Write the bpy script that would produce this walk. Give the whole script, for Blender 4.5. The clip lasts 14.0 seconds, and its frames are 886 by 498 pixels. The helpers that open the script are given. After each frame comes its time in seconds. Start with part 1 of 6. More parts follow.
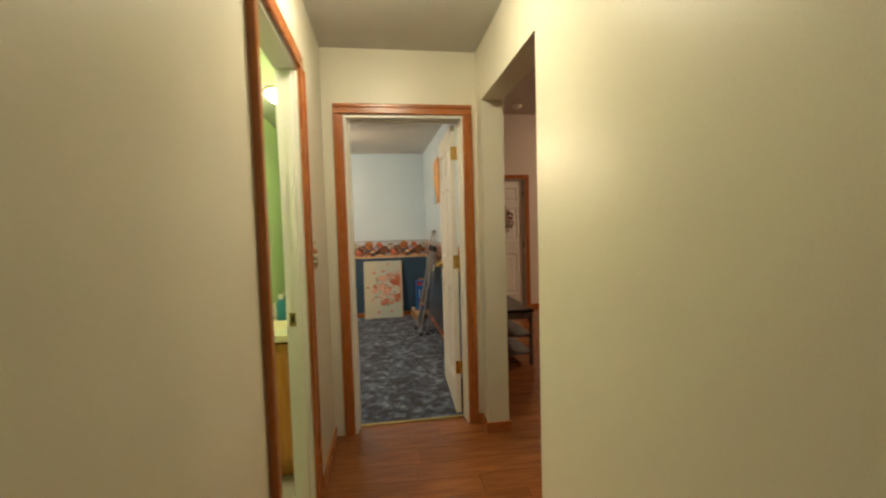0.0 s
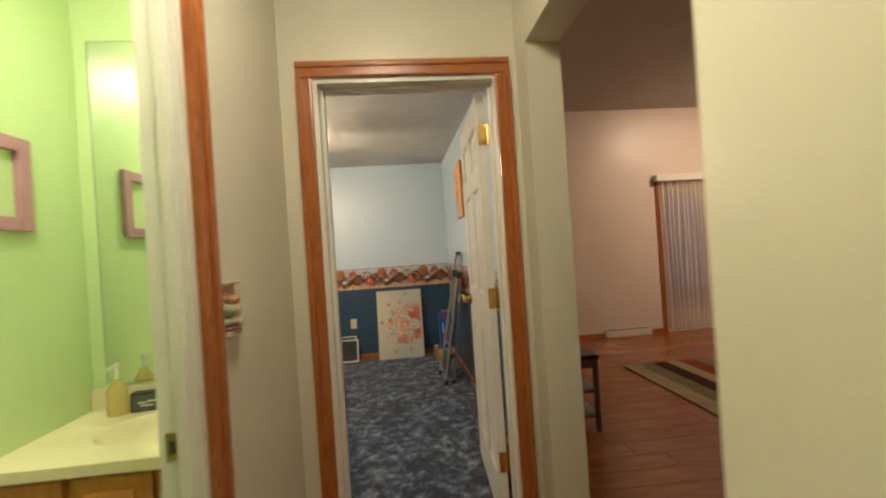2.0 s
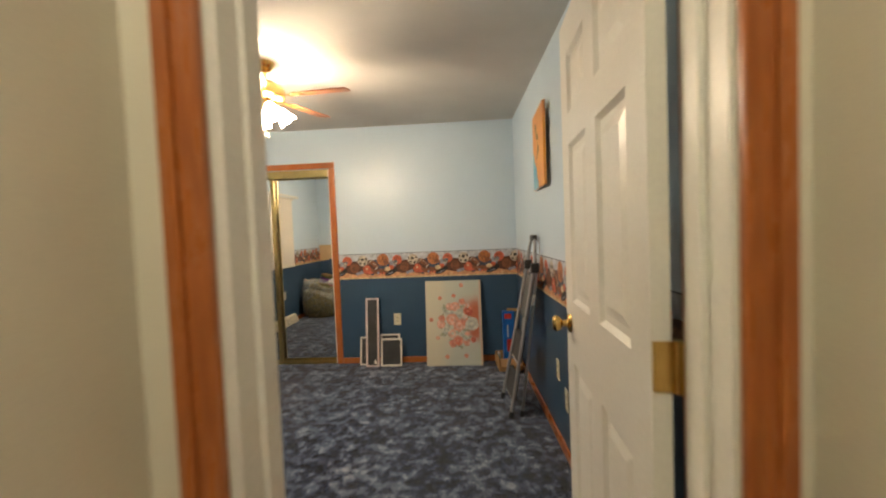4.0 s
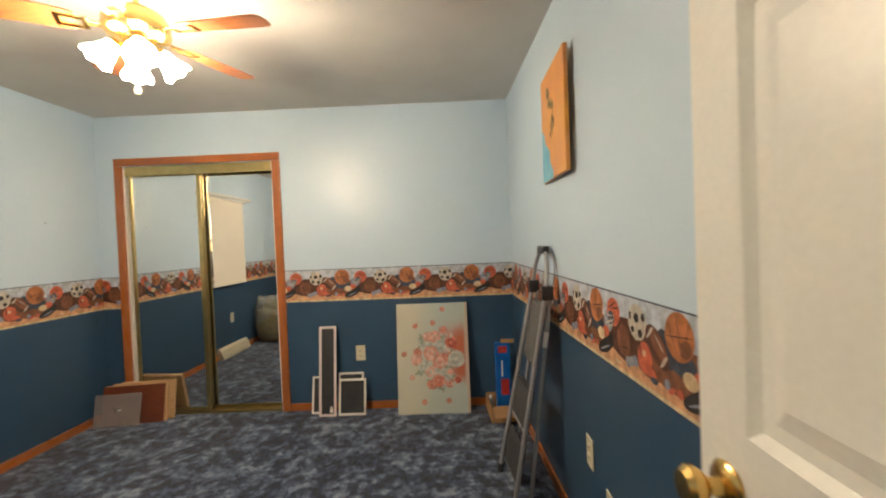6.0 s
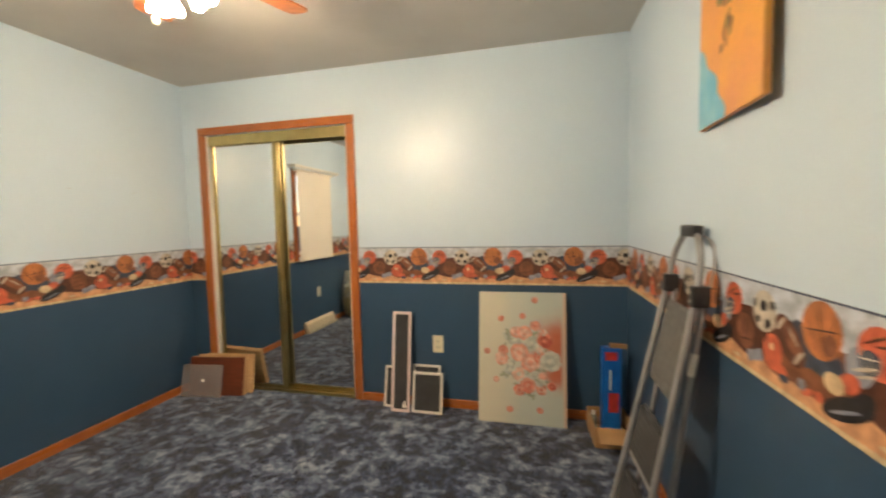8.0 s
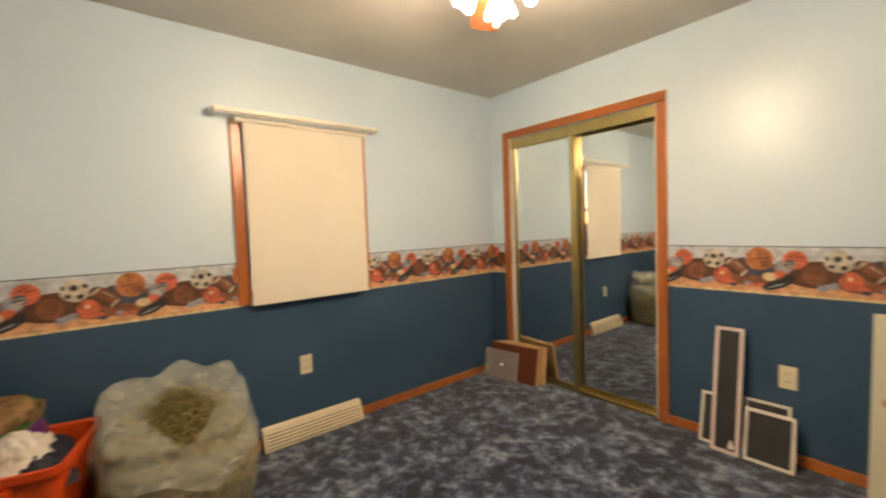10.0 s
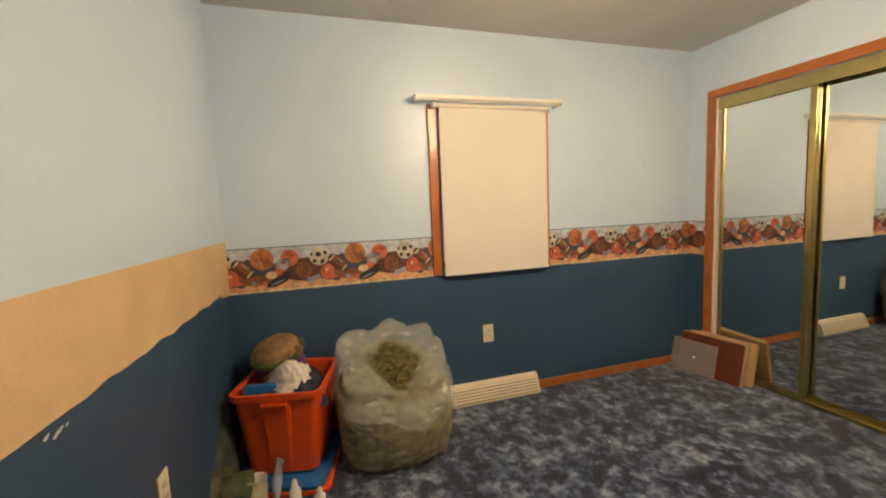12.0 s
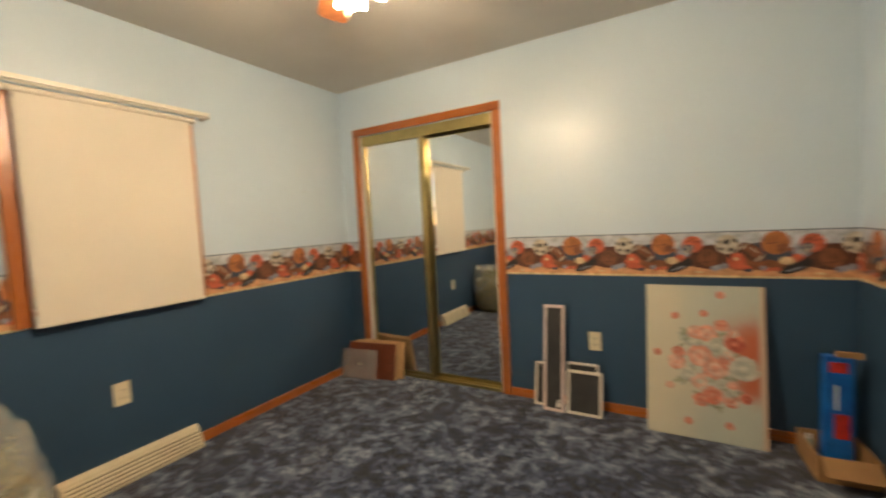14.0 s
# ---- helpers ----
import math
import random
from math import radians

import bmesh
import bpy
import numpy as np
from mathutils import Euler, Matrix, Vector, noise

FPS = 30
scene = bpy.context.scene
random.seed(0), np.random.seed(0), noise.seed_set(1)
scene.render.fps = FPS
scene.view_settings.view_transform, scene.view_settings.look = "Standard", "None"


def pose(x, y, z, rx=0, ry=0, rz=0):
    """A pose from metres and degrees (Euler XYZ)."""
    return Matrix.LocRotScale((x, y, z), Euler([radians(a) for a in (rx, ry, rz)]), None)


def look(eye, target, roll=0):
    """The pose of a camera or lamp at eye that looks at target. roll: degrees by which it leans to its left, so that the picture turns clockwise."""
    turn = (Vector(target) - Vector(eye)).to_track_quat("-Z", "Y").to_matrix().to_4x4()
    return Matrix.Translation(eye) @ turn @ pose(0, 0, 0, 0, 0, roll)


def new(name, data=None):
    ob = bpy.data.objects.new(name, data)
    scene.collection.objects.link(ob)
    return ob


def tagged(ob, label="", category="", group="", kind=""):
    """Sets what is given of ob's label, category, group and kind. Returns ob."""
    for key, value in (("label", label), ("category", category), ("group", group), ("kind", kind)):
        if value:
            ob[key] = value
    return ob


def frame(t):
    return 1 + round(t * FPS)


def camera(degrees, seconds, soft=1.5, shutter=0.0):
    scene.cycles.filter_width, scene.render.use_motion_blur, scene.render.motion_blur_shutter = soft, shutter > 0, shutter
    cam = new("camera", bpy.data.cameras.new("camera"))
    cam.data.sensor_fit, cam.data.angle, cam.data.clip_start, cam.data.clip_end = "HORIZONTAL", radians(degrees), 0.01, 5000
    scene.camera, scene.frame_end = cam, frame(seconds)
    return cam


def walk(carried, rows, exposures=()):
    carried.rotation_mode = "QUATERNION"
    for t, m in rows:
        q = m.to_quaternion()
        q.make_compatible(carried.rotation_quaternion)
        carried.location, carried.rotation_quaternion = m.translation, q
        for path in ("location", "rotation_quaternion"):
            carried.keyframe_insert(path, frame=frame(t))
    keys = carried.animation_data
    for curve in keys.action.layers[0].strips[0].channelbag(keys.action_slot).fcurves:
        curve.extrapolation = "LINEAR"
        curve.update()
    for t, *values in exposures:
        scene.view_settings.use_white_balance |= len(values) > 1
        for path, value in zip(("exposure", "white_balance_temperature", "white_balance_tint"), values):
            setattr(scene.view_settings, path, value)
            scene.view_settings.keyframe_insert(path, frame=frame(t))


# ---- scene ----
cam = camera(94.8, 14.0, soft=2.1, shutter=0.7)
PATH = [
    (0, (0.447, -2.627, 1.32), (0.738, -0.651, 1.214), -1.6),
    (0.5, (0.478, -2.51, 1.282), (0.874, -0.552, 1.187), -2.7),
    (1, (0.549, -2.274, 1.291), (0.722, -0.283, 1.213), -2.7),
    (1.5, (0.581, -2.019, 1.291), (0.643, -0.021, 1.22), -2.0),
    (2, (0.565, -1.681, 1.313), (0.745, 0.311, 1.318), -3.8),
    (2.5, (0.584, -1.427, 1.314), (0.651, 0.572, 1.289), -4.2),
    (3, (0.6, -1.168, 1.317), (0.471, 0.826, 1.231), -2.3),
    (5.5, (0.61, 0.14, 1.342), (0.533, 2.138, 1.293), -2.1),
    (6, (0.599, 0.297, 1.334), (0.565, 2.297, 1.294), -2.3),
    (6.5, (0.609, 0.493, 1.326), (0.421, 2.483, 1.274), -3.3),
    (7, (0.614, 0.638, 1.33), (0.43, 2.625, 1.2), -1.9),
    (9.5, (0.41, 0.923, 1.298), (-0.92, 2.414, 1.215), -1.6),
    (10, (0.34, 0.866, 1.303), (-1.208, 2.128, 1.199), -2.1),
    (10.5, (0.304, 0.815, 1.288), (-1.381, 1.887, 1.182), -2.1),
    (11, (0.26, 0.733, 1.301), (-1.569, 1.53, 1.169), -2.2),
    (11.5, (0.258, 0.696, 1.328), (-1.641, 1.294, 1.142), -2.5),
    (12, (0.274, 0.706, 1.318), (-1.625, 1.303, 1.123), -2.4),
    (12.5, (0.276, 0.716, 1.331), (-1.553, 1.495, 1.109), -1.9),
    (13, (0.314, 0.83, 1.299), (-1.377, 1.88, 1.111), -2.7),
    (13.5, (0.282, 0.826, 1.28), (-1.078, 2.286, 1.152), -3.0),
    (14, (0.319, 0.841, 1.268), (-0.68, 2.568, 1.142), -3.0),
]
walk(cam, [(t, look(eye, target, roll)) for t, eye, target, roll in PATH],
     exposures=((0, 0.7, 6450, 10), (2.0, 0.65, 6200, 12), (3.2, 0.75, 6250, 15), (5.3, 0.75, 5850, 12), (7.2, 1.05, 6000, 13), (9.3, 1.0, 6600, 14), (12.0, 0.85, 6600, 14), (14.0, 0.75, 6700, 14)))

# ---------- world, large lights, exposure ----------
world = bpy.data.worlds.new("dusk")
scene.world = world
world.use_nodes = True
wn = world.node_tree.nodes
sky = wn.new("ShaderNodeTexSky")
sky.sky_type = "NISHITA"
sky.sun_disc = False
sky.sun_elevation = radians(5)
sky.ozone_density = 5.0
sky.sun_rotation = radians(200)
wn["Background"].inputs[1].default_value = 0.15
world.node_tree.links.new(sky.outputs[0], wn["Background"].inputs[0])
sun_data = bpy.data.lights.new("sun", "SUN")
sun_data.energy, sun_data.angle, sun_data.color = 0.5, radians(15), (1.0, 0.93, 0.85)
sun = new("sun", sun_data)
sun.matrix_world = pose(0, 0, 12, 85, 0, 160)

FAN_GLOW, HALL_GLOW, BATH_GLOW, LIVING_GLOW = 130.0, 43.0, 50.0, 104.0

# ---------- materials ----------
def material(name, color, rough=0.5, metal=0.0, other=None, scale=6.0, amount=0.5, fine=120.0, bump=0.1,
             stretch=(1, 1, 1), spec=0.5, random_by_object=0.0, dist=0.002):
    """A surface with broad and fine variation of colour, uneven gloss and a fine relief."""
    m = bpy.data.materials.new(name)
    m.use_nodes = True
    n, l = m.node_tree.nodes, m.node_tree.links
    p = n["Principled BSDF"]
    p.inputs["Metallic"].default_value = metal
    p.inputs["Specular IOR Level"].default_value = spec
    co, mp = n.new("ShaderNodeTexCoord"), n.new("ShaderNodeMapping")
    mp.inputs["Scale"].default_value = stretch
    l.new(co.outputs["Object"], mp.inputs[0])
    a, b = n.new("ShaderNodeTexNoise"), n.new("ShaderNodeTexNoise")
    a.inputs["Scale"].default_value, b.inputs["Scale"].default_value = scale, fine
    a.inputs["Detail"].default_value, b.inputs["Detail"].default_value = 5, 3
    for t in (a, b):
        l.new(mp.outputs[0], t.inputs["Vector"])
    ramp = n.new("ShaderNodeMix")
    ramp.data_type = "RGBA"
    other = other or tuple(c * 0.86 for c in color)
    ramp.inputs[6].default_value, ramp.inputs[7].default_value = (*color, 1), (*other, 1)
    mr = n.new("ShaderNodeMapRange")
    mr.inputs[1].default_value, mr.inputs[2].default_value = 0.35, 0.65
    mr.inputs[4].default_value = amount * 2 if amount < 0.5 else 1.0
    l.new(a.outputs[0], mr.inputs[0])
    l.new(mr.outputs[0], ramp.inputs[0])
    last = ramp.outputs[2]
    hs = n.new("ShaderNodeHueSaturation")
    add = n.new("ShaderNodeMapRange")
    add.inputs[3].default_value, add.inputs[4].default_value = 0.93, 1.07
    l.new(b.outputs[0], add.inputs[0])
    val = add.outputs[0]
    if random_by_object:
        oi, m2 = n.new("ShaderNodeObjectInfo"), n.new("ShaderNodeMapRange")
        m2.inputs[3].default_value, m2.inputs[4].default_value = 1 - random_by_object, 1 + random_by_object
        l.new(oi.outputs["Random"], m2.inputs[0])
        mul = n.new("ShaderNodeMath")
        mul.operation = "MULTIPLY"
        l.new(val, mul.inputs[0]), l.new(m2.outputs[0], mul.inputs[1])
        val = mul.outputs[0]
    l.new(val, hs.inputs["Value"])
    l.new(last, hs.inputs["Color"])
    l.new(hs.outputs[0], p.inputs["Base Color"])
    rr = n.new("ShaderNodeMapRange")
    rr.inputs[3].default_value, rr.inputs[4].default_value = max(0.02, rough * 0.85), min(1, rough * 1.15)
    l.new(a.outputs[0], rr.inputs[0])
    l.new(rr.outputs[0], p.inputs["Roughness"])
    if bump:
        bp = n.new("ShaderNodeBump")
        bp.inputs["Strength"].default_value, bp.inputs["Distance"].default_value = bump, dist
        l.new(b.outputs[0], bp.inputs["Height"])
        l.new(bp.outputs[0], p.inputs["Normal"])
    return m


def glow(name, color, strength):
    m = bpy.data.materials.new(name)
    m.use_nodes = True
    p = m.node_tree.nodes["Principled BSDF"]
    p.inputs["Base Color"].default_value = (0.9, 0.88, 0.84, 1)
    p.inputs["Emission Color"].default_value = (*color, 1)
    p.inputs["Emission Strength"].default_value = strength
    return m


def clear(name, color=(1, 1, 1), rough=0.0, alpha_mix=0.9, white=(0.8, 0.8, 0.8), crumple=0.0):
    """Thin glass, plastic film or sheer cloth: mostly let through, partly scattered."""
    m = bpy.data.materials.new(name)
    m.use_nodes = True
    n, l = m.node_tree.nodes, m.node_tree.links
    p = n["Principled BSDF"]
    p.inputs["Base Color"].default_value, p.inputs["Roughness"].default_value = (*white, 1), rough
    tr, mx = n.new("ShaderNodeBsdfTransparent"), n.new("ShaderNodeMixShader")
    tr.inputs[0].default_value = (*color, 1)
    no, mr = n.new("ShaderNodeTexNoise"), n.new("ShaderNodeMapRange")
    no.inputs["Scale"].default_value = 9
    mr.inputs[3].default_value, mr.inputs[4].default_value = 1 - alpha_mix - 0.05, 1 - alpha_mix + 0.05
    l.new(no.outputs[0], mr.inputs[0])
    if crumple:
        vo, bp = n.new("ShaderNodeTexVoronoi"), n.new("ShaderNodeBump")
        vo.inputs["Scale"].default_value = 14
        bp.inputs["Strength"].default_value, bp.inputs["Distance"].default_value = crumple, 0.02
        l.new(vo.outputs[0], bp.inputs["Height"]), l.new(bp.outputs[0], p.inputs["Normal"])
        mr.inputs[3].default_value, mr.inputs[4].default_value = 1 - alpha_mix - 0.2, 1 - alpha_mix + 0.2
    l.new(mr.outputs[0], mx.inputs[0])
    l.new(tr.outputs[0], mx.inputs[1]), l.new(p.outputs[0], mx.inputs[2])
    l.new(mx.outputs[0], n["Material Output"].inputs[0])
    return m


CREAM = material("cream_wall_paint", (0.70, 0.665, 0.55), 0.38, other=(0.67, 0.635, 0.52), scale=1.5, fine=260, bump=0.12)
LIVING = material("pale_rose_wall_paint", (0.72, 0.63, 0.56), 0.38, other=(0.69, 0.60, 0.53), scale=1.5, fine=260, bump=0.12)
SKYBLUE = material("pale_blue_wall_paint", (0.56, 0.68, 0.78), 0.36, other=(0.53, 0.65, 0.76), scale=1.3, fine=240, bump=0.14)
NAVY = material("navy_wall_paint", (0.034, 0.074, 0.132), 0.36, other=(0.030, 0.067, 0.121), scale=1.6, fine=240, bump=0.14)
TAN = material("bare_tan_wall_strip", (0.66, 0.46, 0.25), 0.7, other=(0.60, 0.41, 0.22), scale=5, fine=90, bump=0.25)
GREEN = material("lime_green_wall_paint", (0.60, 0.73, 0.41), 0.4, other=(0.57, 0.71, 0.39), scale=1.5, fine=240, bump=0.12)
CEILING = material("matt_white_ceiling_paint", (0.62, 0.60, 0.56), 0.9, other=(0.58, 0.56, 0.52), scale=2.5, fine=150, bump=0.5, spec=0.2)
TRIM = material("varnished_oak_trim", (0.43, 0.14, 0.034), 0.28, other=(0.31, 0.092, 0.022), scale=9, fine=70, bump=0.12, stretch=(6, 6, 0.7))
TRIM_FLAT = material("varnished_oak_rail", (0.43, 0.14, 0.034), 0.28, other=(0.31, 0.092, 0.022), scale=9, fine=70, bump=0.12, stretch=(0.7, 0.7, 6))
WHITE = material("white_gloss_paint", (0.78, 0.76, 0.70), 0.35, other=(0.75, 0.73, 0.67), scale=3, fine=90, bump=0.06)
IVORY = material("ivory_plastic", (0.70, 0.63, 0.46), 0.4, other=(0.67, 0.60, 0.43), scale=20, fine=200, bump=0.02)
BRASS = material("polished_brass", (0.72, 0.50, 0.17), 0.22, metal=1.0, other=(0.62, 0.42, 0.14), scale=15, fine=150, bump=0.03)
GOLD = material("brushed_gold_aluminium", (0.58, 0.47, 0.20), 0.33, metal=1.0, other=(0.50, 0.40, 0.17), scale=15, fine=150, bump=0.04)
CHROME = material("chrome", (0.8, 0.8, 0.8), 0.12, metal=1.0, scale=15, fine=100, bump=0.02)
STEEL = material("grey_steel_tube", (0.36, 0.36, 0.37), 0.4, metal=0.35, scale=15, fine=120, bump=0.04)
BLACK = material("black_plastic", (0.018, 0.018, 0.02), 0.45, other=(0.03, 0.03, 0.033), scale=14, fine=180, bump=0.1)
MIRROR = material("mirror_silver", (0.86, 0.88, 0.87), 0.015, metal=1.0, other=(0.85, 0.87, 0.86), scale=2, fine=2, bump=0.0)
FLOORWOOD = material("orange_laminate_floor", (0.27, 0.092, 0.024), 0.24, other=(0.18, 0.056, 0.014), scale=5, fine=60, bump=0.06,
                     stretch=(0.7, 7, 7), random_by_object=0.12)
OAK = material("honey_oak_cabinet", (0.60, 0.26, 0.06), 0.38, other=(0.50, 0.19, 0.04), scale=8, fine=70, bump=0.1, stretch=(6, 6, 0.8))
COUNTER = material("cream_cultured_marble", (0.80, 0.72, 0.52), 0.2, other=(0.76, 0.67, 0.46), scale=5, fine=40, bump=0.0)
BATHFLOOR = material("beige_vinyl_floor", (0.5, 0.44, 0.34), 0.45, scale=6, fine=60, bump=0.1)
SHADECLOTH = material("cream_blind_cloth", (0.72, 0.67, 0.58), 0.8, other=(0.70, 0.65, 0.56), scale=3, fine=400, bump=0.15, spec=0.2)
GLASS = clear("window_glass", alpha_mix=0.94, rough=0.0)
SHEER = clear("sheer_curtain_cloth", alpha_mix=0.42, rough=0.9, white=(0.80, 0.70, 0.58))
FAN_LIGHT = glow("lit_frosted_glass", (1.0, 0.78, 0.51), FAN_GLOW)
HALL_LIGHT = glow("lit_opal_glass_hall", (1.0, 0.89, 0.62), HALL_GLOW)
BATH_LIGHT = glow("lit_opal_glass_bath", (1.0, 0.90, 0.62), BATH_GLOW)
LIVING_LIGHT = glow("lit_opal_glass_living", (1.0, 0.72, 0.46), LIVING_GLOW)


def carpet_material():
    m = bpy.data.materials.new("mottled_blue_carpet")
    m.use_nodes = True
    n, l = m.node_tree.nodes, m.node_tree.links
    p = n["Principled BSDF"]
    p.inputs["Roughness"].default_value = 0.95
    p.inputs["Specular IOR Level"].default_value = 0.1
    p.inputs["Sheen Weight"].default_value = 0.25
    co = n.new("ShaderNodeTexCoord")
    big, mid, fine, warp = (n.new("ShaderNodeTexNoise") for _ in range(4))
    for t, s, d in ((big, 4.2, 6), (mid, 13.0, 8), (fine, 230.0, 3), (warp, 30.0, 2)):
        t.inputs["Scale"].default_value, t.inputs["Detail"].default_value = s, d
        l.new(co.outputs["Object"], t.inputs["Vector"])
    big.inputs["Roughness"].default_value, mid.inputs["Roughness"].default_value = 0.62, 0.7
    add = n.new("ShaderNodeMix")
    add.data_type = "FLOAT"
    add.inputs[0].default_value = 0.68
    l.new(big.outputs[0], add.inputs[2]), l.new(mid.outputs[0], add.inputs[3])
    ramp = n.new("ShaderNodeValToRGB")
    e = ramp.color_ramp.elements
    e[0].position, e[0].color = 0.42, (0.003, 0.005, 0.013, 1)
    e[1].position, e[1].color = 0.61, (0.25, 0.285, 0.34, 1)
    for pos, c in ((0.468, (0.007, 0.012, 0.034)), (0.495, (0.024, 0.040, 0.088)), (0.525, (0.062, 0.086, 0.145)), (0.562, (0.13, 0.16, 0.22))):
        x = e.new(pos)
        x.color = (*c, 1)
    l.new(add.outputs[0], ramp.inputs[0])
    hs, mr = n.new("ShaderNodeHueSaturation"), n.new("ShaderNodeMapRange")
    mr.inputs[3].default_value, mr.inputs[4].default_value = 0.6, 1.35
    l.new(fine.outputs[0], mr.inputs[0])
    l.new(mr.outputs[0], hs.inputs["Value"]), l.new(ramp.outputs[0], hs.inputs["Color"])
    l.new(hs.outputs[0], p.inputs["Base Color"])
    bp = n.new("ShaderNodeBump")
    bp.inputs["Strength"].default_value, bp.inputs["Distance"].default_value = 0.8, 0.006
    l.new(fine.outputs[0], bp.inputs["Height"])
    l.new(bp.outputs[0], p.inputs["Normal"])
    return m


CARPET = carpet_material()


# ---------- mesh helpers ----------
def box(bm, x0, x1, y0, y1, z0, z1, mat=0, m=None):
    v = [bm.verts.new((x, y, z)) for z in (z0, z1) for x, y in ((x0, y0), (x1, y0), (x1, y1), (x0, y1))]
    out = []
    for q in ((3, 2, 1, 0), (4, 5, 6, 7), (0, 1, 5, 4), (1, 2, 6, 5), (2, 3, 7, 6), (3, 0, 4, 7)):
        f = bm.faces.new([v[i] for i in q])
        f.material_index = mat
        out.append(f)
    if m is not None:
        for w in v:
            w.co = m @ w.co
    return out


def boxes(*spans, bevel=0.0, m=None):
    bm = bmesh.new()
    for s in spans:
        box(bm, *s)
    if bevel:
        bmesh.ops.bevel(bm, geom=bm.edges[:], offset=bevel, segments=2, profile=0.7, affect="EDGES", clamp_overlap=True)
    if m is not None:
        bm.transform(m)
    return bm


def rod(bm, a, b, r, r2=None, n=12):
    """A round bar from a to b."""
    a, b = Vector(a), Vector(b)
    q = (b - a).to_track_quat("Z", "Y").to_matrix().to_4x4()
    bmesh.ops.create_cone(bm, cap_ends=True, segments=n, radius1=r, radius2=r if r2 is None else r2, depth=(b - a).length,
                          matrix=Matrix.Translation((a + b) / 2) @ q)
    return bm


def turned(profile, n=24, m=None):
    """A turned shape round z from (radius, height) pairs."""
    bm = bmesh.new()
    rings = []
    for r, z in profile:
        rings.append([bm.verts.new((r * math.cos(2 * math.pi * i / n), r * math.sin(2 * math.pi * i / n), z)) for i in range(n)])
    for a, b in zip(rings, rings[1:]):
        for i in range(n):
            bm.faces.new((a[i], a[(i + 1) % n], b[(i + 1) % n], b[i]))
    for ring, flip in ((rings[0], True), (rings[-1], False)):
        if (ring[0].co - ring[n // 2].co).length > 1e-4:
            bm.faces.new(ring[::-1] if flip else ring)
    bmesh.ops.remove_doubles(bm, verts=bm.verts[:], dist=1e-5)
    bmesh.ops.recalc_face_normals(bm, faces=bm.faces[:])
    if m is not None:
        bm.transform(m)
    return bm


def mesh_of(name, bm, *mats, smooth=False):
    me = bpy.data.meshes.new(name)
    bm.to_mesh(me)
    bm.free()
    for x in mats:
        me.materials.append(x)
    if smooth:
        for f in me.polygons:
            f.use_smooth = True
        me.set_sharp_from_angle(angle=radians(40))
    return me


def part(name, bm, mat, parent, label="", smooth=False):
    mats = mat if isinstance(mat, (tuple, list)) else (mat,)
    ob = new(name, mesh_of(name, bm, *mats, smooth=smooth))
    ob.parent = parent
    if label:
        ob["label"] = label
    return ob


def thing(name, label, category, at=(0, 0, 0), group="", kind="", turn=0):
    ob = new(name)
    ob.empty_display_size = 0.1
    ob.matrix_basis = pose(*at, 0, 0, turn)
    return tagged(ob, label, category, group, kind)


def solid(name, bm, mat, label, category="", kind="structure", smooth=False):
    mats = mat if isinstance(mat, (tuple, list)) else (mat,)
    return tagged(new(name, mesh_of(name, bm, *mats, smooth=smooth)), label, category, "", kind)


def painted(bm, choose):
    for f in bm.faces:
        f.material_index = choose(f.calc_center_median(), f.normal)
    return bm


# ---------- the plan ----------
EAST, WEST, NORTH, SOUTH = 1.09, -2.24, 3.565, 0.137   # bedroom inner faces, at the north-east corner and the door
HALL_L, HALL_R = 0.102, 1.078
OUTER = 1.215                                          # the east wall's face to the living room
TOP, TALL = 2.44, 3.04
BATH_W, BATH_S = -0.66, -2.4
DADO = 0.885
THICK = 0.12


def east_x(y):
    """The bedroom's east wall is a little out of square."""
    return EAST + 0.027 * (NORTH - y)


def south_y(x):
    """So is its door wall."""
    return SOUTH + 0.095 * min(1.0, max(0.0, (0.16 - x) / (0.16 - WEST)))


def blue_side(c):
    return 4 if c.z < DADO else 3


# bedroom's door wall, also the end of the hall and the bathroom's mirror wall
bm = boxes(*[(x0, x1, 0.0, SOUTH, z0, z1) for x0, x1, z0, z1 in (
    (WEST - THICK, BATH_W, 0, DADO), (WEST - THICK, BATH_W, DADO, TOP), (BATH_W, 0.07, 0, DADO), (BATH_W, 0.07, DADO, TOP),
    (0.07, 0.229, 0, DADO), (0.07, 0.229, DADO, TOP), (0.229, 0.982, 2.04, TOP), (0.982, HALL_R, 0, DADO), (0.982, HALL_R, DADO, TOP))])
for v in bm.verts:
    if v.co.y > SOUTH - 0.001:
        v.co.y = south_y(v.co.x)
bm.normal_update()
painted(bm, lambda c, n: (blue_side(c) if n.y > 0.5 else (2 if c.x < 0.05 else 0)))
solid("wall_south", bm, (CREAM, LIVING, GREEN, SKYBLUE, NAVY), "bedroom door wall, pale blue over navy inside, cream to the hall", "wall")

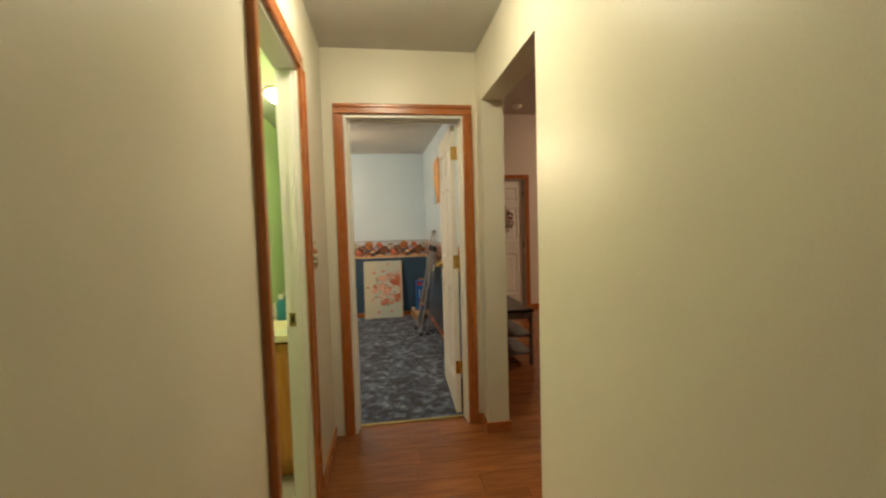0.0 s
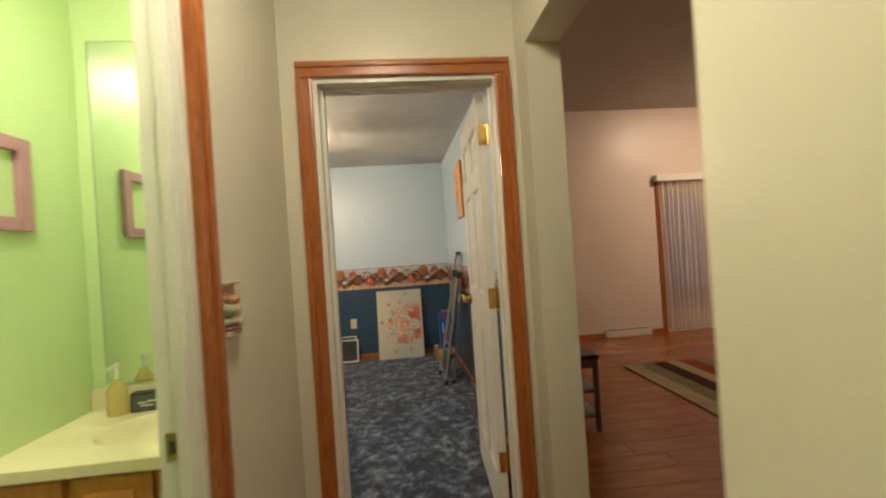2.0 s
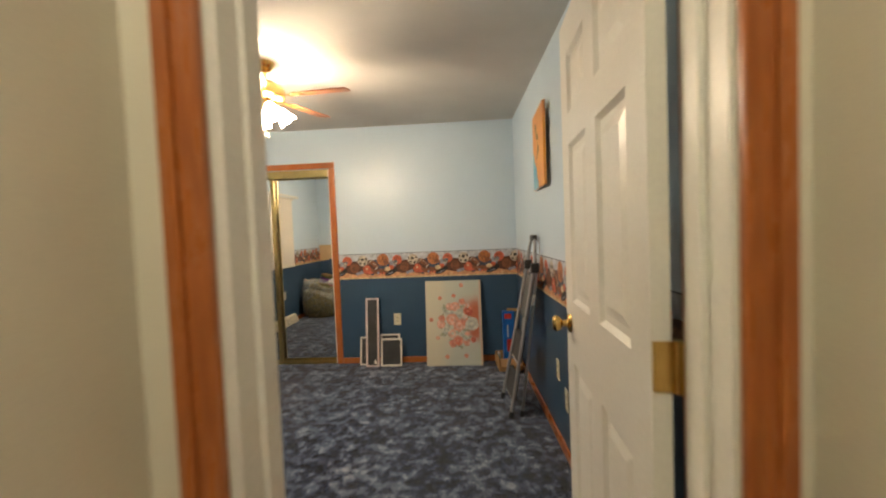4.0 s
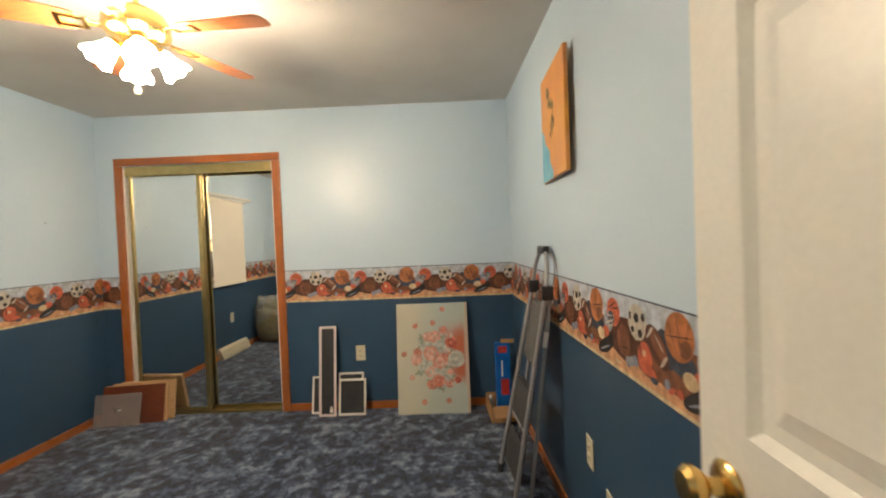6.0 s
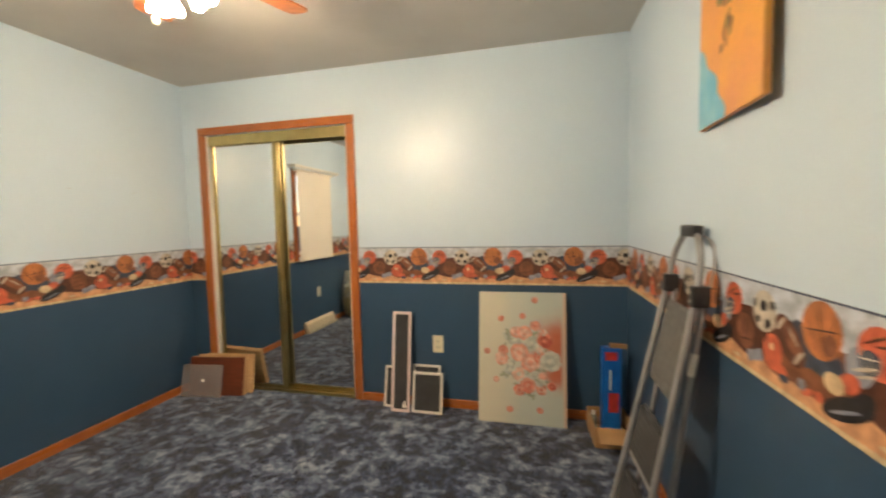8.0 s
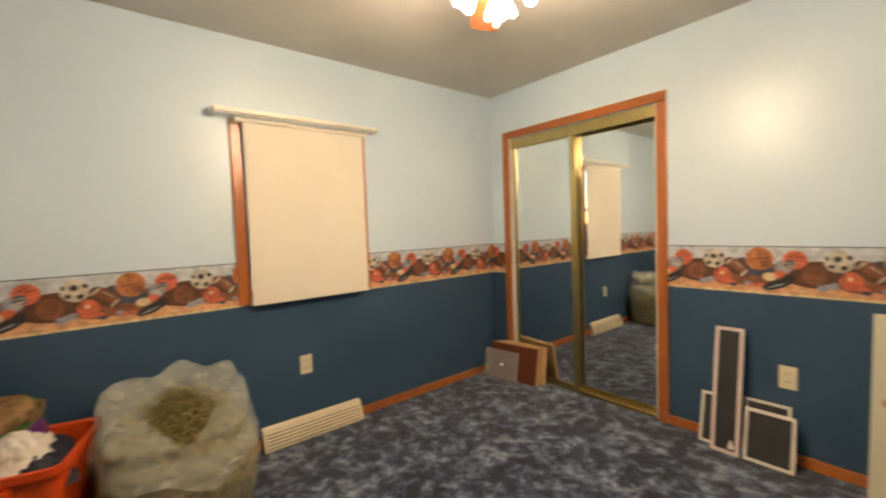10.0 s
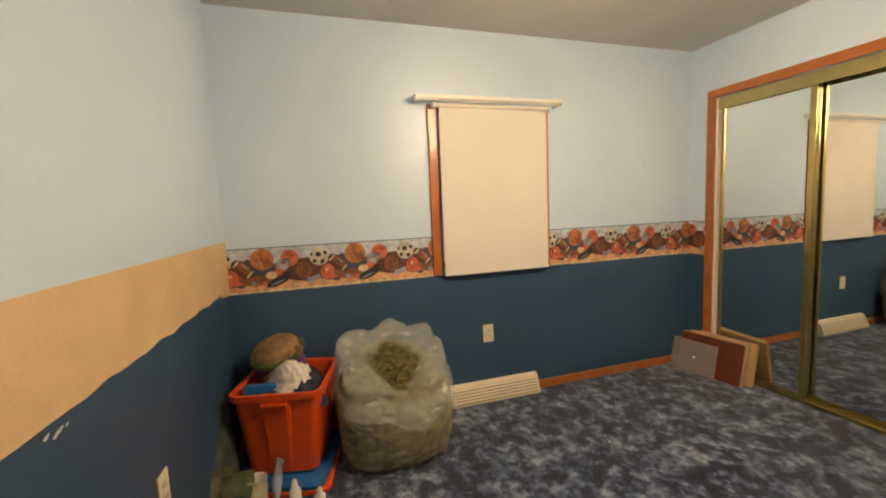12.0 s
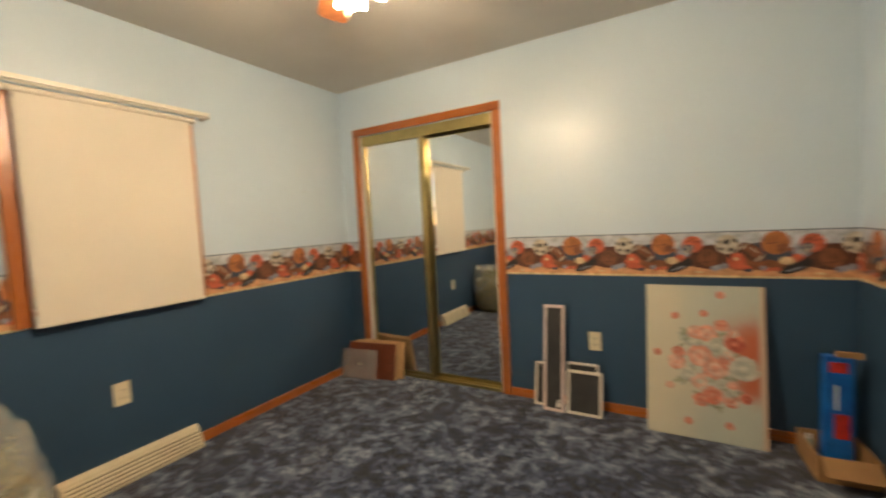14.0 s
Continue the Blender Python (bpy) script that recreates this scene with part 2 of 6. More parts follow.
bm = boxes((HALL_R, OUTER, -0.138, SOUTH, 0, TALL), (EAST, OUTER, SOUTH, NORTH, 0, DADO), (EAST, OUTER, SOUTH, NORTH, DADO, TOP),
           (EAST, OUTER, SOUTH, NORTH, TOP, TALL))
for v in bm.verts:
    if abs(v.co.x - EAST) < 1e-4:
        v.co.x = east_x(v.co.y)
bm.normal_update()
painted(bm, lambda c, n: (1 if n.x > 0.5 else (blue_side(c) if (n.x < -0.5 and c.y > SOUTH) or n.y > 0.5 else 0)))
solid("wall_east", bm, (CREAM, LIVING, GREEN, SKYBLUE, NAVY), "bedroom east wall, pale blue over navy, cream stub end", "wall")

bm = boxes(*[(WEST - THICK, WEST, y0, y1, z0, z1) for y0, y1, z0, z1 in (
    (SOUTH, 1.49, 0, DADO), (SOUTH, 1.49, DADO, TOP), (1.49, 2.22, 0, DADO), (1.49, 2.22, DADO, 0.96), (1.49, 2.22, 1.94, TOP),
    (2.22, NORTH + THICK, 0, DADO), (2.22, NORTH + THICK, DADO, TOP))])
bm.normal_update()
painted(bm, lambda c, n: blue_side(c))
solid("wall_west", bm, (CREAM, LIVING, GREEN, SKYBLUE, NAVY), "bedroom window wall, pale blue over navy", "wall")

bm = boxes(*[(x0, x1, NORTH, NORTH + THICK, z0, z1) for x0, x1, z0, z1 in (
    (WEST, -2.026, 0, DADO), (WEST, -2.026, DADO, TOP), (-2.026, -0.801, 2.035, TOP), (-0.801, EAST, 0, DADO), (-0.801, EAST, DADO, TOP))])
bm.normal_update()
painted(bm, lambda c, n: blue_side(c))
solid("wall_north", bm, (CREAM, LIVING, GREEN, SKYBLUE, NAVY), "bedroom closet wall, pale blue over navy", "wall")
solid("wall_closet", boxes((-2.3, -0.5, 4.25, 4.35, 0, TOP), (-2.3, -2.195, 3.685, 4.25, 0, TOP), (-0.6, -0.5, 3.685, 4.25, 0, TOP)), SKYBLUE, "plain painted walls inside the closet", "wall")

# hall
bm = boxes((0.07, HALL_L, -4.5, -1.375, 0, TOP), (0.07, HALL_L, -0.735, 0.0, 0, TOP), (0.07, HALL_L, -1.375, -0.735, 2.04, TOP),
           (0.01, 0.07, -4.5, -1.375, 0, TOP), (0.01, 0.07, -0.735, 0.0, 0, TOP), (0.01, 0.07, -1.375, -0.735, 2.04, TOP))
bm.normal_update()
painted(bm, lambda c, n: 1 if c.x < 0.06 else 0)
solid("wall_hall_west", bm, (CREAM, GREEN), "cream painted hall wall with a bathroom doorway", "wall")
bm = boxes((HALL_R, OUTER, -4.5, -1.03, 0, TALL), (HALL_R, OUTER, -1.03, -0.138, 2.10, TALL))
bm.normal_update()
painted(bm, lambda c, n: 1 if n.x > 0.5 else 0)
solid("wall_hall_east", bm, (CREAM, LIVING), "cream painted hall wall with a wide opening", "wall")
solid("wall_hall_end", boxes((0.01, OUTER, -4.6, -4.5, 0, TOP)), CREAM, "cream wall behind the hall", "wall")
solid("ceiling_hall", boxes((0.07, HALL_R, -4.5, 0.0, TOP, TOP + 0.1)), CEILING, "white hall ceiling", "ceiling")
solid("ceiling_bedroom", boxes((WEST, 1.2, SOUTH, NORTH, TOP, TOP + 0.1), (-2.3, -0.5, NORTH + THICK, 4.35, TOP, TOP + 0.1)), CEILING, "off-white bedroom ceiling", "ceiling")

# bathroom
solid("wall_bath_west", boxes((BATH_W - 0.1, BATH_W, BATH_S, 0.0, 0, TOP)), GREEN, "lime green bathroom wall", "wall")
solid("wall_bath_south", boxes((BATH_W - 0.1, 0.01, BATH_S - 0.1, BATH_S, 0, TOP)), GREEN, "lime green bathroom wall", "wall")
solid("ceiling_bath", boxes((BATH_W, 0.07, BATH_S, 0.0, TOP, TOP + 0.1)), CEILING, "white bathroom ceiling", "ceiling")
solid("floor_bath", boxes((BATH_W, 0.07, BATH_S, 0.0, -0.1, 0.0)), BATHFLOOR, "beige vinyl bathroom floor", "floor")

# living room
LE, LS = 7.2, -4.5
bm = boxes(*[(x0, x1, NORTH, NORTH + 0.16, z0, z1) for x0, x1, z0, z1 in (
    (OUTER, 1.79, 0, TALL), (1.79, 2.69, 2.05, TALL), (2.69, 4.03, 0, TALL), (4.03, 5.87, 2.03, TALL), (5.87, LE, 0, TALL))])
solid("wall_living_north", bm, LIVING, "pale living room wall with two doorways", "wall")
solid("wall_living_east", boxes((LE, LE + 0.1, LS, NORTH + 0.16, 0, TALL)), LIVING, "pale living room wall", "wall")
solid("wall_living_south", boxes((OUTER, LE, LS - 0.1, LS, 0, TALL)), LIVING, "pale living room wall", "wall")
solid("ceiling_living", boxes((HALL_R, LE, LS, NORTH + 0.16, TALL, TALL + 0.1)), CEILING, "high white living room ceiling", "ceiling")

# floors
carpet = solid("floor_bedroom", boxes((WEST, EAST + 0.1, 0.115, NORTH, -0.1, 0.004), (-2.03, -0.80, NORTH, 4.25, -0.1, 0.0)), CARPET, "mottled blue and grey cut-pile carpet", "carpet")
solid("subfloor", boxes((0.07, LE, -4.5, 0.114, -0.1, -0.012), (EAST + 0.1, LE, 0.114, NORTH + 0.16, -0.1, -0.012)), BLACK, "dark sub-floor under the laminate", "floor")

# ---------- trim, doors and windows ----------
def casing(name, spans, label, mats=TRIM):
    return solid(name, boxes(*spans, bevel=0.006), mats, label, "door casing" if "door" in label else "trim")


# bedroom doorway: jambs, casing to the hall and to the room
solid("trim_bedroom_jamb", boxes((0.229, 0.249, 0.004, SOUTH - 0.004, 0, 2.02), (0.973, 0.982, 0.004, SOUTH - 0.004, 0, 2.02),
      (0.229, 0.982, 0.004, SOUTH - 0.004, 2.02, 2.04), (0.249, 0.261, 0.06, 0.11, 0, 2.02), (0.962, 0.973, 0.06, 0.105, 0, 2.02), (0.261, 0.962, 0.06, 0.11, 2.008, 2.02), bevel=0.002),
      WHITE, "white painted door jamb with stops", "door jamb")
bm = boxes((0.169, 0.231, -0.018, 0.0, 0, 2.037), (0.980, 1.042, -0.018, 0.0, 0, 2.037), bevel=0.007)
for s in ((0.1695, 0.193, -0.026, -0.010, 0.002, 2.0368), (1.018, 1.0415, -0.026, -0.010, 0.002, 2.0368)):
    box(bm, *s)
solid("trim_bedroom_casing", bm, TRIM, "varnished oak bedroom door casing", "door casing")
solid("trim_bedroom_casing_head", boxes((0.169, 1.042, -0.018, 0.0, 2.039, 2.10), (0.1695, 1.0415, -0.026, -0.010, 2.076, 2.0995), bevel=0.006), TRIM_FLAT, "varnished oak head casing over the bedroom door", "door casing")
solid("trim_bedroom_casing_inside", boxes((0.169, 0.231, SOUTH, SOUTH + 0.018, 0, 2.037), (0.980, 1.042, SOUTH, SOUTH + 0.018, 0, 2.037), (0.169, 1.042, SOUTH, SOUTH + 0.018, 2.039, 2.10), bevel=0.007), TRIM, "varnished oak casing inside the bedroom door", "door casing")
solid("trim_threshold", boxes((0.249, 0.962, 0.092, 0.118, 0.0, 0.008), bevel=0.003), GOLD, "thin gold carpet strip at the door", "trim")

# bathroom doorway
solid("trim_bath_jamb", boxes((0.012, 0.100, -1.375, -1.355, 0, 2.02), (0.012, 0.100, -0.755, -0.735, 0, 2.02), (0.012, 0.100, -1.375, -0.735, 2.02, 2.04),
      (0.055, 0.08, -0.767, -0.755, 0, 2.02), (0.055, 0.08, -1.355, -1.343, 0, 2.02), bevel=0.002), WHITE, "white painted bathroom door jamb with stops", "door jamb")
solid("trim_bath_casing", boxes((HALL_L, HALL_L + 0.018, -1.435, -1.373, 0, 2.037), (HALL_L, HALL_L + 0.018, -0.737, -0.675, 0, 2.037), (HALL_L + 0.01, HALL_L + 0.026, -1.4345, -1.411, 0.002, 2.0368), (HALL_L + 0.01, HALL_L + 0.026, -0.699, -0.6755, 0.002, 2.0368), bevel=0.006), TRIM, "varnished oak bathroom door casing", "door casing")
solid("trim_bath_casing_head", boxes((HALL_L, HALL_L + 0.018, -1.435, -0.675, 2.039, 2.10), bevel=0.007), TRIM_FLAT, "varnished oak head casing over the bathroom door", "door casing")
strike = thing("strike_plate", "small brass strike plate on the white bathroom jamb", "strike plate")
part("plate", boxes((0.026, 0.056, -0.7575, -0.755, 0.90, 0.96), bevel=0.0008), BRASS, strike)
# plate is uncut; a raised black box colours in the hole's shade
part("latch_hole_shade", boxes((0.034, 0.048, -0.7585, -0.7572, 0.915, 0.945)), BLACK, strike)

# baseboards
def baseboard(name, *spans):
    solid(name, boxes(*spans, bevel=0.004), TRIM_FLAT, "varnished oak baseboard", "baseboard")


B, D = 0.062, 0.014
baseboard("baseboard_hall", (HALL_L, HALL_L + D, -4.5, -1.437, 0, B), (HALL_L, HALL_L + D, -0.673, 0, 0, B), (HALL_R - D, HALL_R, -4.5, -1.03, 0, B),
          (HALL_R - D, HALL_R, -0.138, 0.0, 0, B), (HALL_R - D, OUTER + D, -0.138 - D, -0.138, 0, B), (1.044, HALL_R - D, -D, 0, 0, B),
          (HALL_R, OUTER, -1.03, -1.03 + D, 0, B))
baseboard("baseboard_bedroom", (WEST, WEST + D, SOUTH, 1.50, 0, B), (WEST, WEST + D, 2.152, NORTH, 0, B), (WEST + D, -2.088, NORTH - D, NORTH, 0, B),
          (-0.739, EAST, NORTH - D, NORTH, 0, B))
bm = boxes((EAST - D, EAST - 0.0005, SOUTH, NORTH - D, 0, B), bevel=0.004)
for v in bm.verts:
    v.co.x += east_x(v.co.y) - EAST
solid("baseboard_bedroom_east", bm, TRIM_FLAT, "varnished oak baseboard", "baseboard")
bm = boxes((WEST + D, 0.167, SOUTH + 0.0005, SOUTH + D, 0, B), bevel=0.004)
for v in bm.verts:
    v.co.y += south_y(v.co.x) - SOUTH
solid("baseboard_bedroom_south", bm, TRIM_FLAT, "varnished oak baseboard", "baseboard")
baseboard("baseboard_living", (OUTER, OUTER + D, -0.11, NORTH, 0, B), (OUTER + D, 1.728, NORTH - D, NORTH, 0, B), (2.752, 3.12, NORTH - D, NORTH, 0, B), (3.78, 3.965, NORTH - D, NORTH, 0, B), (5.935, LE, NORTH - D, NORTH, 0, B))


def six_panel_door(ob, w, h, thick, mat, stile=0.105, mid=0.10):
    """A moulded six-panel door: x from the hinge, y through the leaf."""
    rows = ((0.22, 0.86), (1.07, 1.59), (1.69, h - 0.12))
    spans = [(0, stile, 0, thick, 0, h), (w - stile, w, 0, thick, 0, h), ((w - mid) / 2, (w + mid) / 2, 0, thick, 0, h)]
    zs = [0] + [z for r in rows for z in r] + [h]
    cols = ((stile, (w - mid) / 2), ((w + mid) / 2, w - stile))
    for z0, z1 in zip(zs[::2], zs[1::2]):
        spans += [(a, b, 0, thick, z0, z1) for a, b in cols]
    part("leaf", boxes(*spans), mat, ob)
    for z0, z1 in rows:
        for a, b in cols:
            bm = bmesh.new()
            for y, s in ((0.001, 1), (thick - 0.001, -1)):
                o = [(a, z0), (b, z0), (b, z1), (a, z1)]
                rings = []
                for inset, depth in ((0, 0), (0.012, 0.010), (0.03, 0.010), (0.055, 0.003)):
                    c = [(a + inset, z0 + inset), (b - inset, z0 + inset), (b - inset, z1 - inset), (a + inset, z1 - inset)]
                    rings.append([bm.verts.new((x, y + s * depth, z)) for x, z in c])
                for p, q in zip(rings, rings[1:]):
                    for i in range(4):
                        bm.faces.new((p[i], p[(i + 1) % 4], q[(i + 1) % 4], q[i]))
                bm.faces.new(rings[-1])
            bmesh.ops.recalc_face_normals(bm, faces=bm.faces[:])
            part("panel", bm, mat, ob)


KNOB = [(0.0, 0.0), (0.031, 0.0), (0.033, 0.004), (0.028, 0.009), (0.012, 0.013), (0.011, 0.028), (0.020, 0.034), (0.027, 0.043), (0.027, 0.052), (0.020, 0.060), (0.0, 0.063)]
door = thing("door_1", "open white six-panel bedroom door with brass knob", "door", (0.956, 0.141, 0.012), kind="structure", turn=87.7)
six_panel_door(door, 0.745, 2.0, 0.035, WHITE, 0.1, 0.1)
for y, rx in ((0.035, -90), (0.0, 90)):
    part("door_handle", turned(KNOB, 20, pose(0.682, y, 0.99, rx)), BRASS, door, "round polished brass knob", smooth=True)
for z in (0.325, 1.067, 1.81):
    bm = boxes((-0.004, -0.0005, -0.002, 0.033, z - 0.045, z + 0.045), (-0.004, 0.03, -0.0035, -0.0005, z - 0.045, z + 0.045))
    part("hinge", rod(bm, (-0.004, -0.010, z - 0.047), (-0.004, -0.010, z + 0.047), 0.009), BRASS, door, "brass butt hinge")

# window with roller blind and curtain rod
win = thing("window_1", "oak-cased bedroom window behind a drawn blind", "window", kind="structure")
part("casing", boxes((WEST, WEST + 0.018, 1.425, 1.49, 0.892, 1.97), (WEST, WEST + 0.018, 2.215, 2.28, 0.892, 1.97), (WEST, WEST + 0.018, 1.497, 2.213, 1.935, 1.97), bevel=0.005), TRIM, win)
part("sill", boxes((WEST - 0.10, WEST + 0.02, 1.497, 2.213, 0.94, 0.962), bevel=0.004), TRIM_FLAT, win)
part("window_frame", boxes((WEST - 0.09, WEST - 0.04, 1.49, 1.53, 0.962, 1.94), (WEST - 0.09, WEST - 0.04, 2.18, 2.22, 0.962, 1.94), (WEST - 0.09, WEST - 0.04, 1.53, 2.18, 0.962, 1.0),
     (WEST - 0.09, WEST - 0.04, 1.53, 2.18, 1.90, 1.94), (WEST - 0.085, WEST - 0.045, 1.53, 2.18, 1.43, 1.47), bevel=0.003), WHITE, win)
for z0, z1 in ((1.0, 1.43), (1.47, 1.90)):
    g = part("pane", boxes((WEST - 0.068, WEST - 0.064, 1.53, 2.18, z0, z1)), GLASS, win)
    g.visible_shadow = False

blind = thing("roller_blind", "plain cream roller blind drawn fully down over the window", "blind")
part("cloth", boxes((WEST + 0.052, WEST + 0.054, 1.490, 2.243, 0.90, 1.955)), SHADECLOTH, blind)
part("roller", rod(bmesh.new(), (WEST + 0.050, 1.455, 1.956), (WEST + 0.050, 2.262, 1.956), 0.015), SHADECLOTH, blind)
part("bottom_bar", boxes((WEST + 0.048, WEST + 0.060, 1.488, 2.245, 0.888, 0.904), bevel=0.004), SHADECLOTH, blind)
part("bracket", boxes((WEST + 0.018, WEST + 0.065, 1.448, 1.454, 1.938, 1.975)), WHITE, blind)
part("bracket", boxes((WEST + 0.018, WEST + 0.065, 2.263, 2.269, 1.938, 1.975)), WHITE, blind)

rodt = thing("curtain_rod", "white metal curtain rod with bent ends, empty", "curtain rod")
part("rail", boxes((WEST + 0.092, WEST + 0.100, 1.335, 2.340, 1.984, 2.008), bevel=0.003), WHITE, rodt)
part("rail", boxes((WEST + 0.070, WEST + 0.077, 1.335, 2.340, 1.976, 1.992), bevel=0.003), WHITE, rodt)
for y in (1.335, 2.334):
    part("end_bracket", boxes((WEST, WEST + 0.1, y, y + 0.006, 1.974, 2.010), bevel=0.001), WHITE, rodt)

# closet with mirror doors
casing("trim_closet_casing", ((-2.086, -2.024, NORTH - 0.018, NORTH, 0, 2.036), (-0.803, -0.741, NORTH - 0.018, NORTH, 0, 2.036)), "varnished oak closet door casing")
casing("trim_closet_casing_head", ((-2.086, -0.741, NORTH - 0.018, NORTH, 2.038, 2.098),), "varnished oak closet door head casing", TRIM_FLAT)
# the jamb's white puts a pale reflection into its colour
solid("trim_closet_jamb", boxes((-2.026, -2.012, NORTH, NORTH + THICK, 0, 2.035), (-0.815, -0.801, NORTH, NORTH + THICK, 0, 2.035)), WHITE, "closet jamb coloured pale for the reflection on it", "door jamb")
track = thing("closet_track", "gold metal sliding-door track with a deep top fascia", "door track")
part("fascia", boxes((-2.012, -0.815, NORTH + 0.004, NORTH + 0.012, 1.955, 2.033), bevel=0.002), GOLD, track)
part("top_rail", boxes((-2.012, -0.815, NORTH + 0.012, NORTH + 0.10, 2.015, 2.033)), GOLD, track)
part("bottom_rail", boxes((-2.012, -0.815, NORTH + 0.006, NORTH + 0.10, 0.0, 0.012), (-2.012, -0.815, NORTH + 0.006, NORTH + 0.012, 0.012, 0.022), (-2.012, -0.815, NORTH + 0.05, NORTH + 0.056, 0.012, 0.022)), GOLD, track)


def mirror_door(x0, x1, y, a, b):
    """a and b: the widths of the two stiles."""
    d = thing("mirror_door", "sliding closet mirror door in a gold frame", "mirror door", group="closet mirror doors")
    part("mirror", boxes((x0 + a, x1 - b, y + 0.010, y + 0.014, 0.05, 1.985)), MIRROR, d)
    part("stile", boxes((x0, x0 + a, y, y + 0.024, 0.022, 2.01), bevel=0.004), GOLD, d)
    part("stile", boxes((x1 - b, x1, y, y + 0.024, 0.022, 2.01), bevel=0.004), GOLD, d)
    part("rail", boxes((x0 + a, x1 - b, y + 0.004, y + 0.02, 0.022, 0.045), bevel=0.003), GOLD, d)
    part("rail", boxes((x0 + a, x1 - b, y + 0.004, y + 0.02, 1.985, 2.01), bevel=0.003), GOLD, d)


mirror_door(-1.998, -1.408, NORTH + 0.018, 0.020, 0.034)
mirror_door(-1.428, -0.817, NORTH + 0.062, 0.012, 0.014)


# ---------- wallpaper border of sports things ----------
def flat(name, c, r=0.55):
    return material(name, c, r, other=tuple(x * 0.6 for x in c), scale=28, fine=170, bump=0.0)


PAPER = [flat("paper_pale_sky", (0.55, 0.60, 0.68)), flat("paper_sand", (0.72, 0.38, 0.19)), flat("paper_line_navy", (0.05, 0.07, 0.14)), flat("paper_cream", (0.75, 0.58, 0.34)),
         flat("paper_ball_orange", (0.52, 0.18, 0.055)), flat("paper_black", (0.02, 0.018, 0.02)), flat("paper_red", (0.66, 0.14, 0.065)), flat("paper_white", (0.60, 0.54, 0.44)),
         flat("paper_brown", (0.11, 0.038, 0.02)), flat("paper_grey", (0.30, 0.33, 0.40)), flat("paper_slate", (0.05, 0.07, 0.11)), flat("paper_mid_brown", (0.24, 0.09, 0.04))]
PERIOD, BAND = 0.522, 0.258
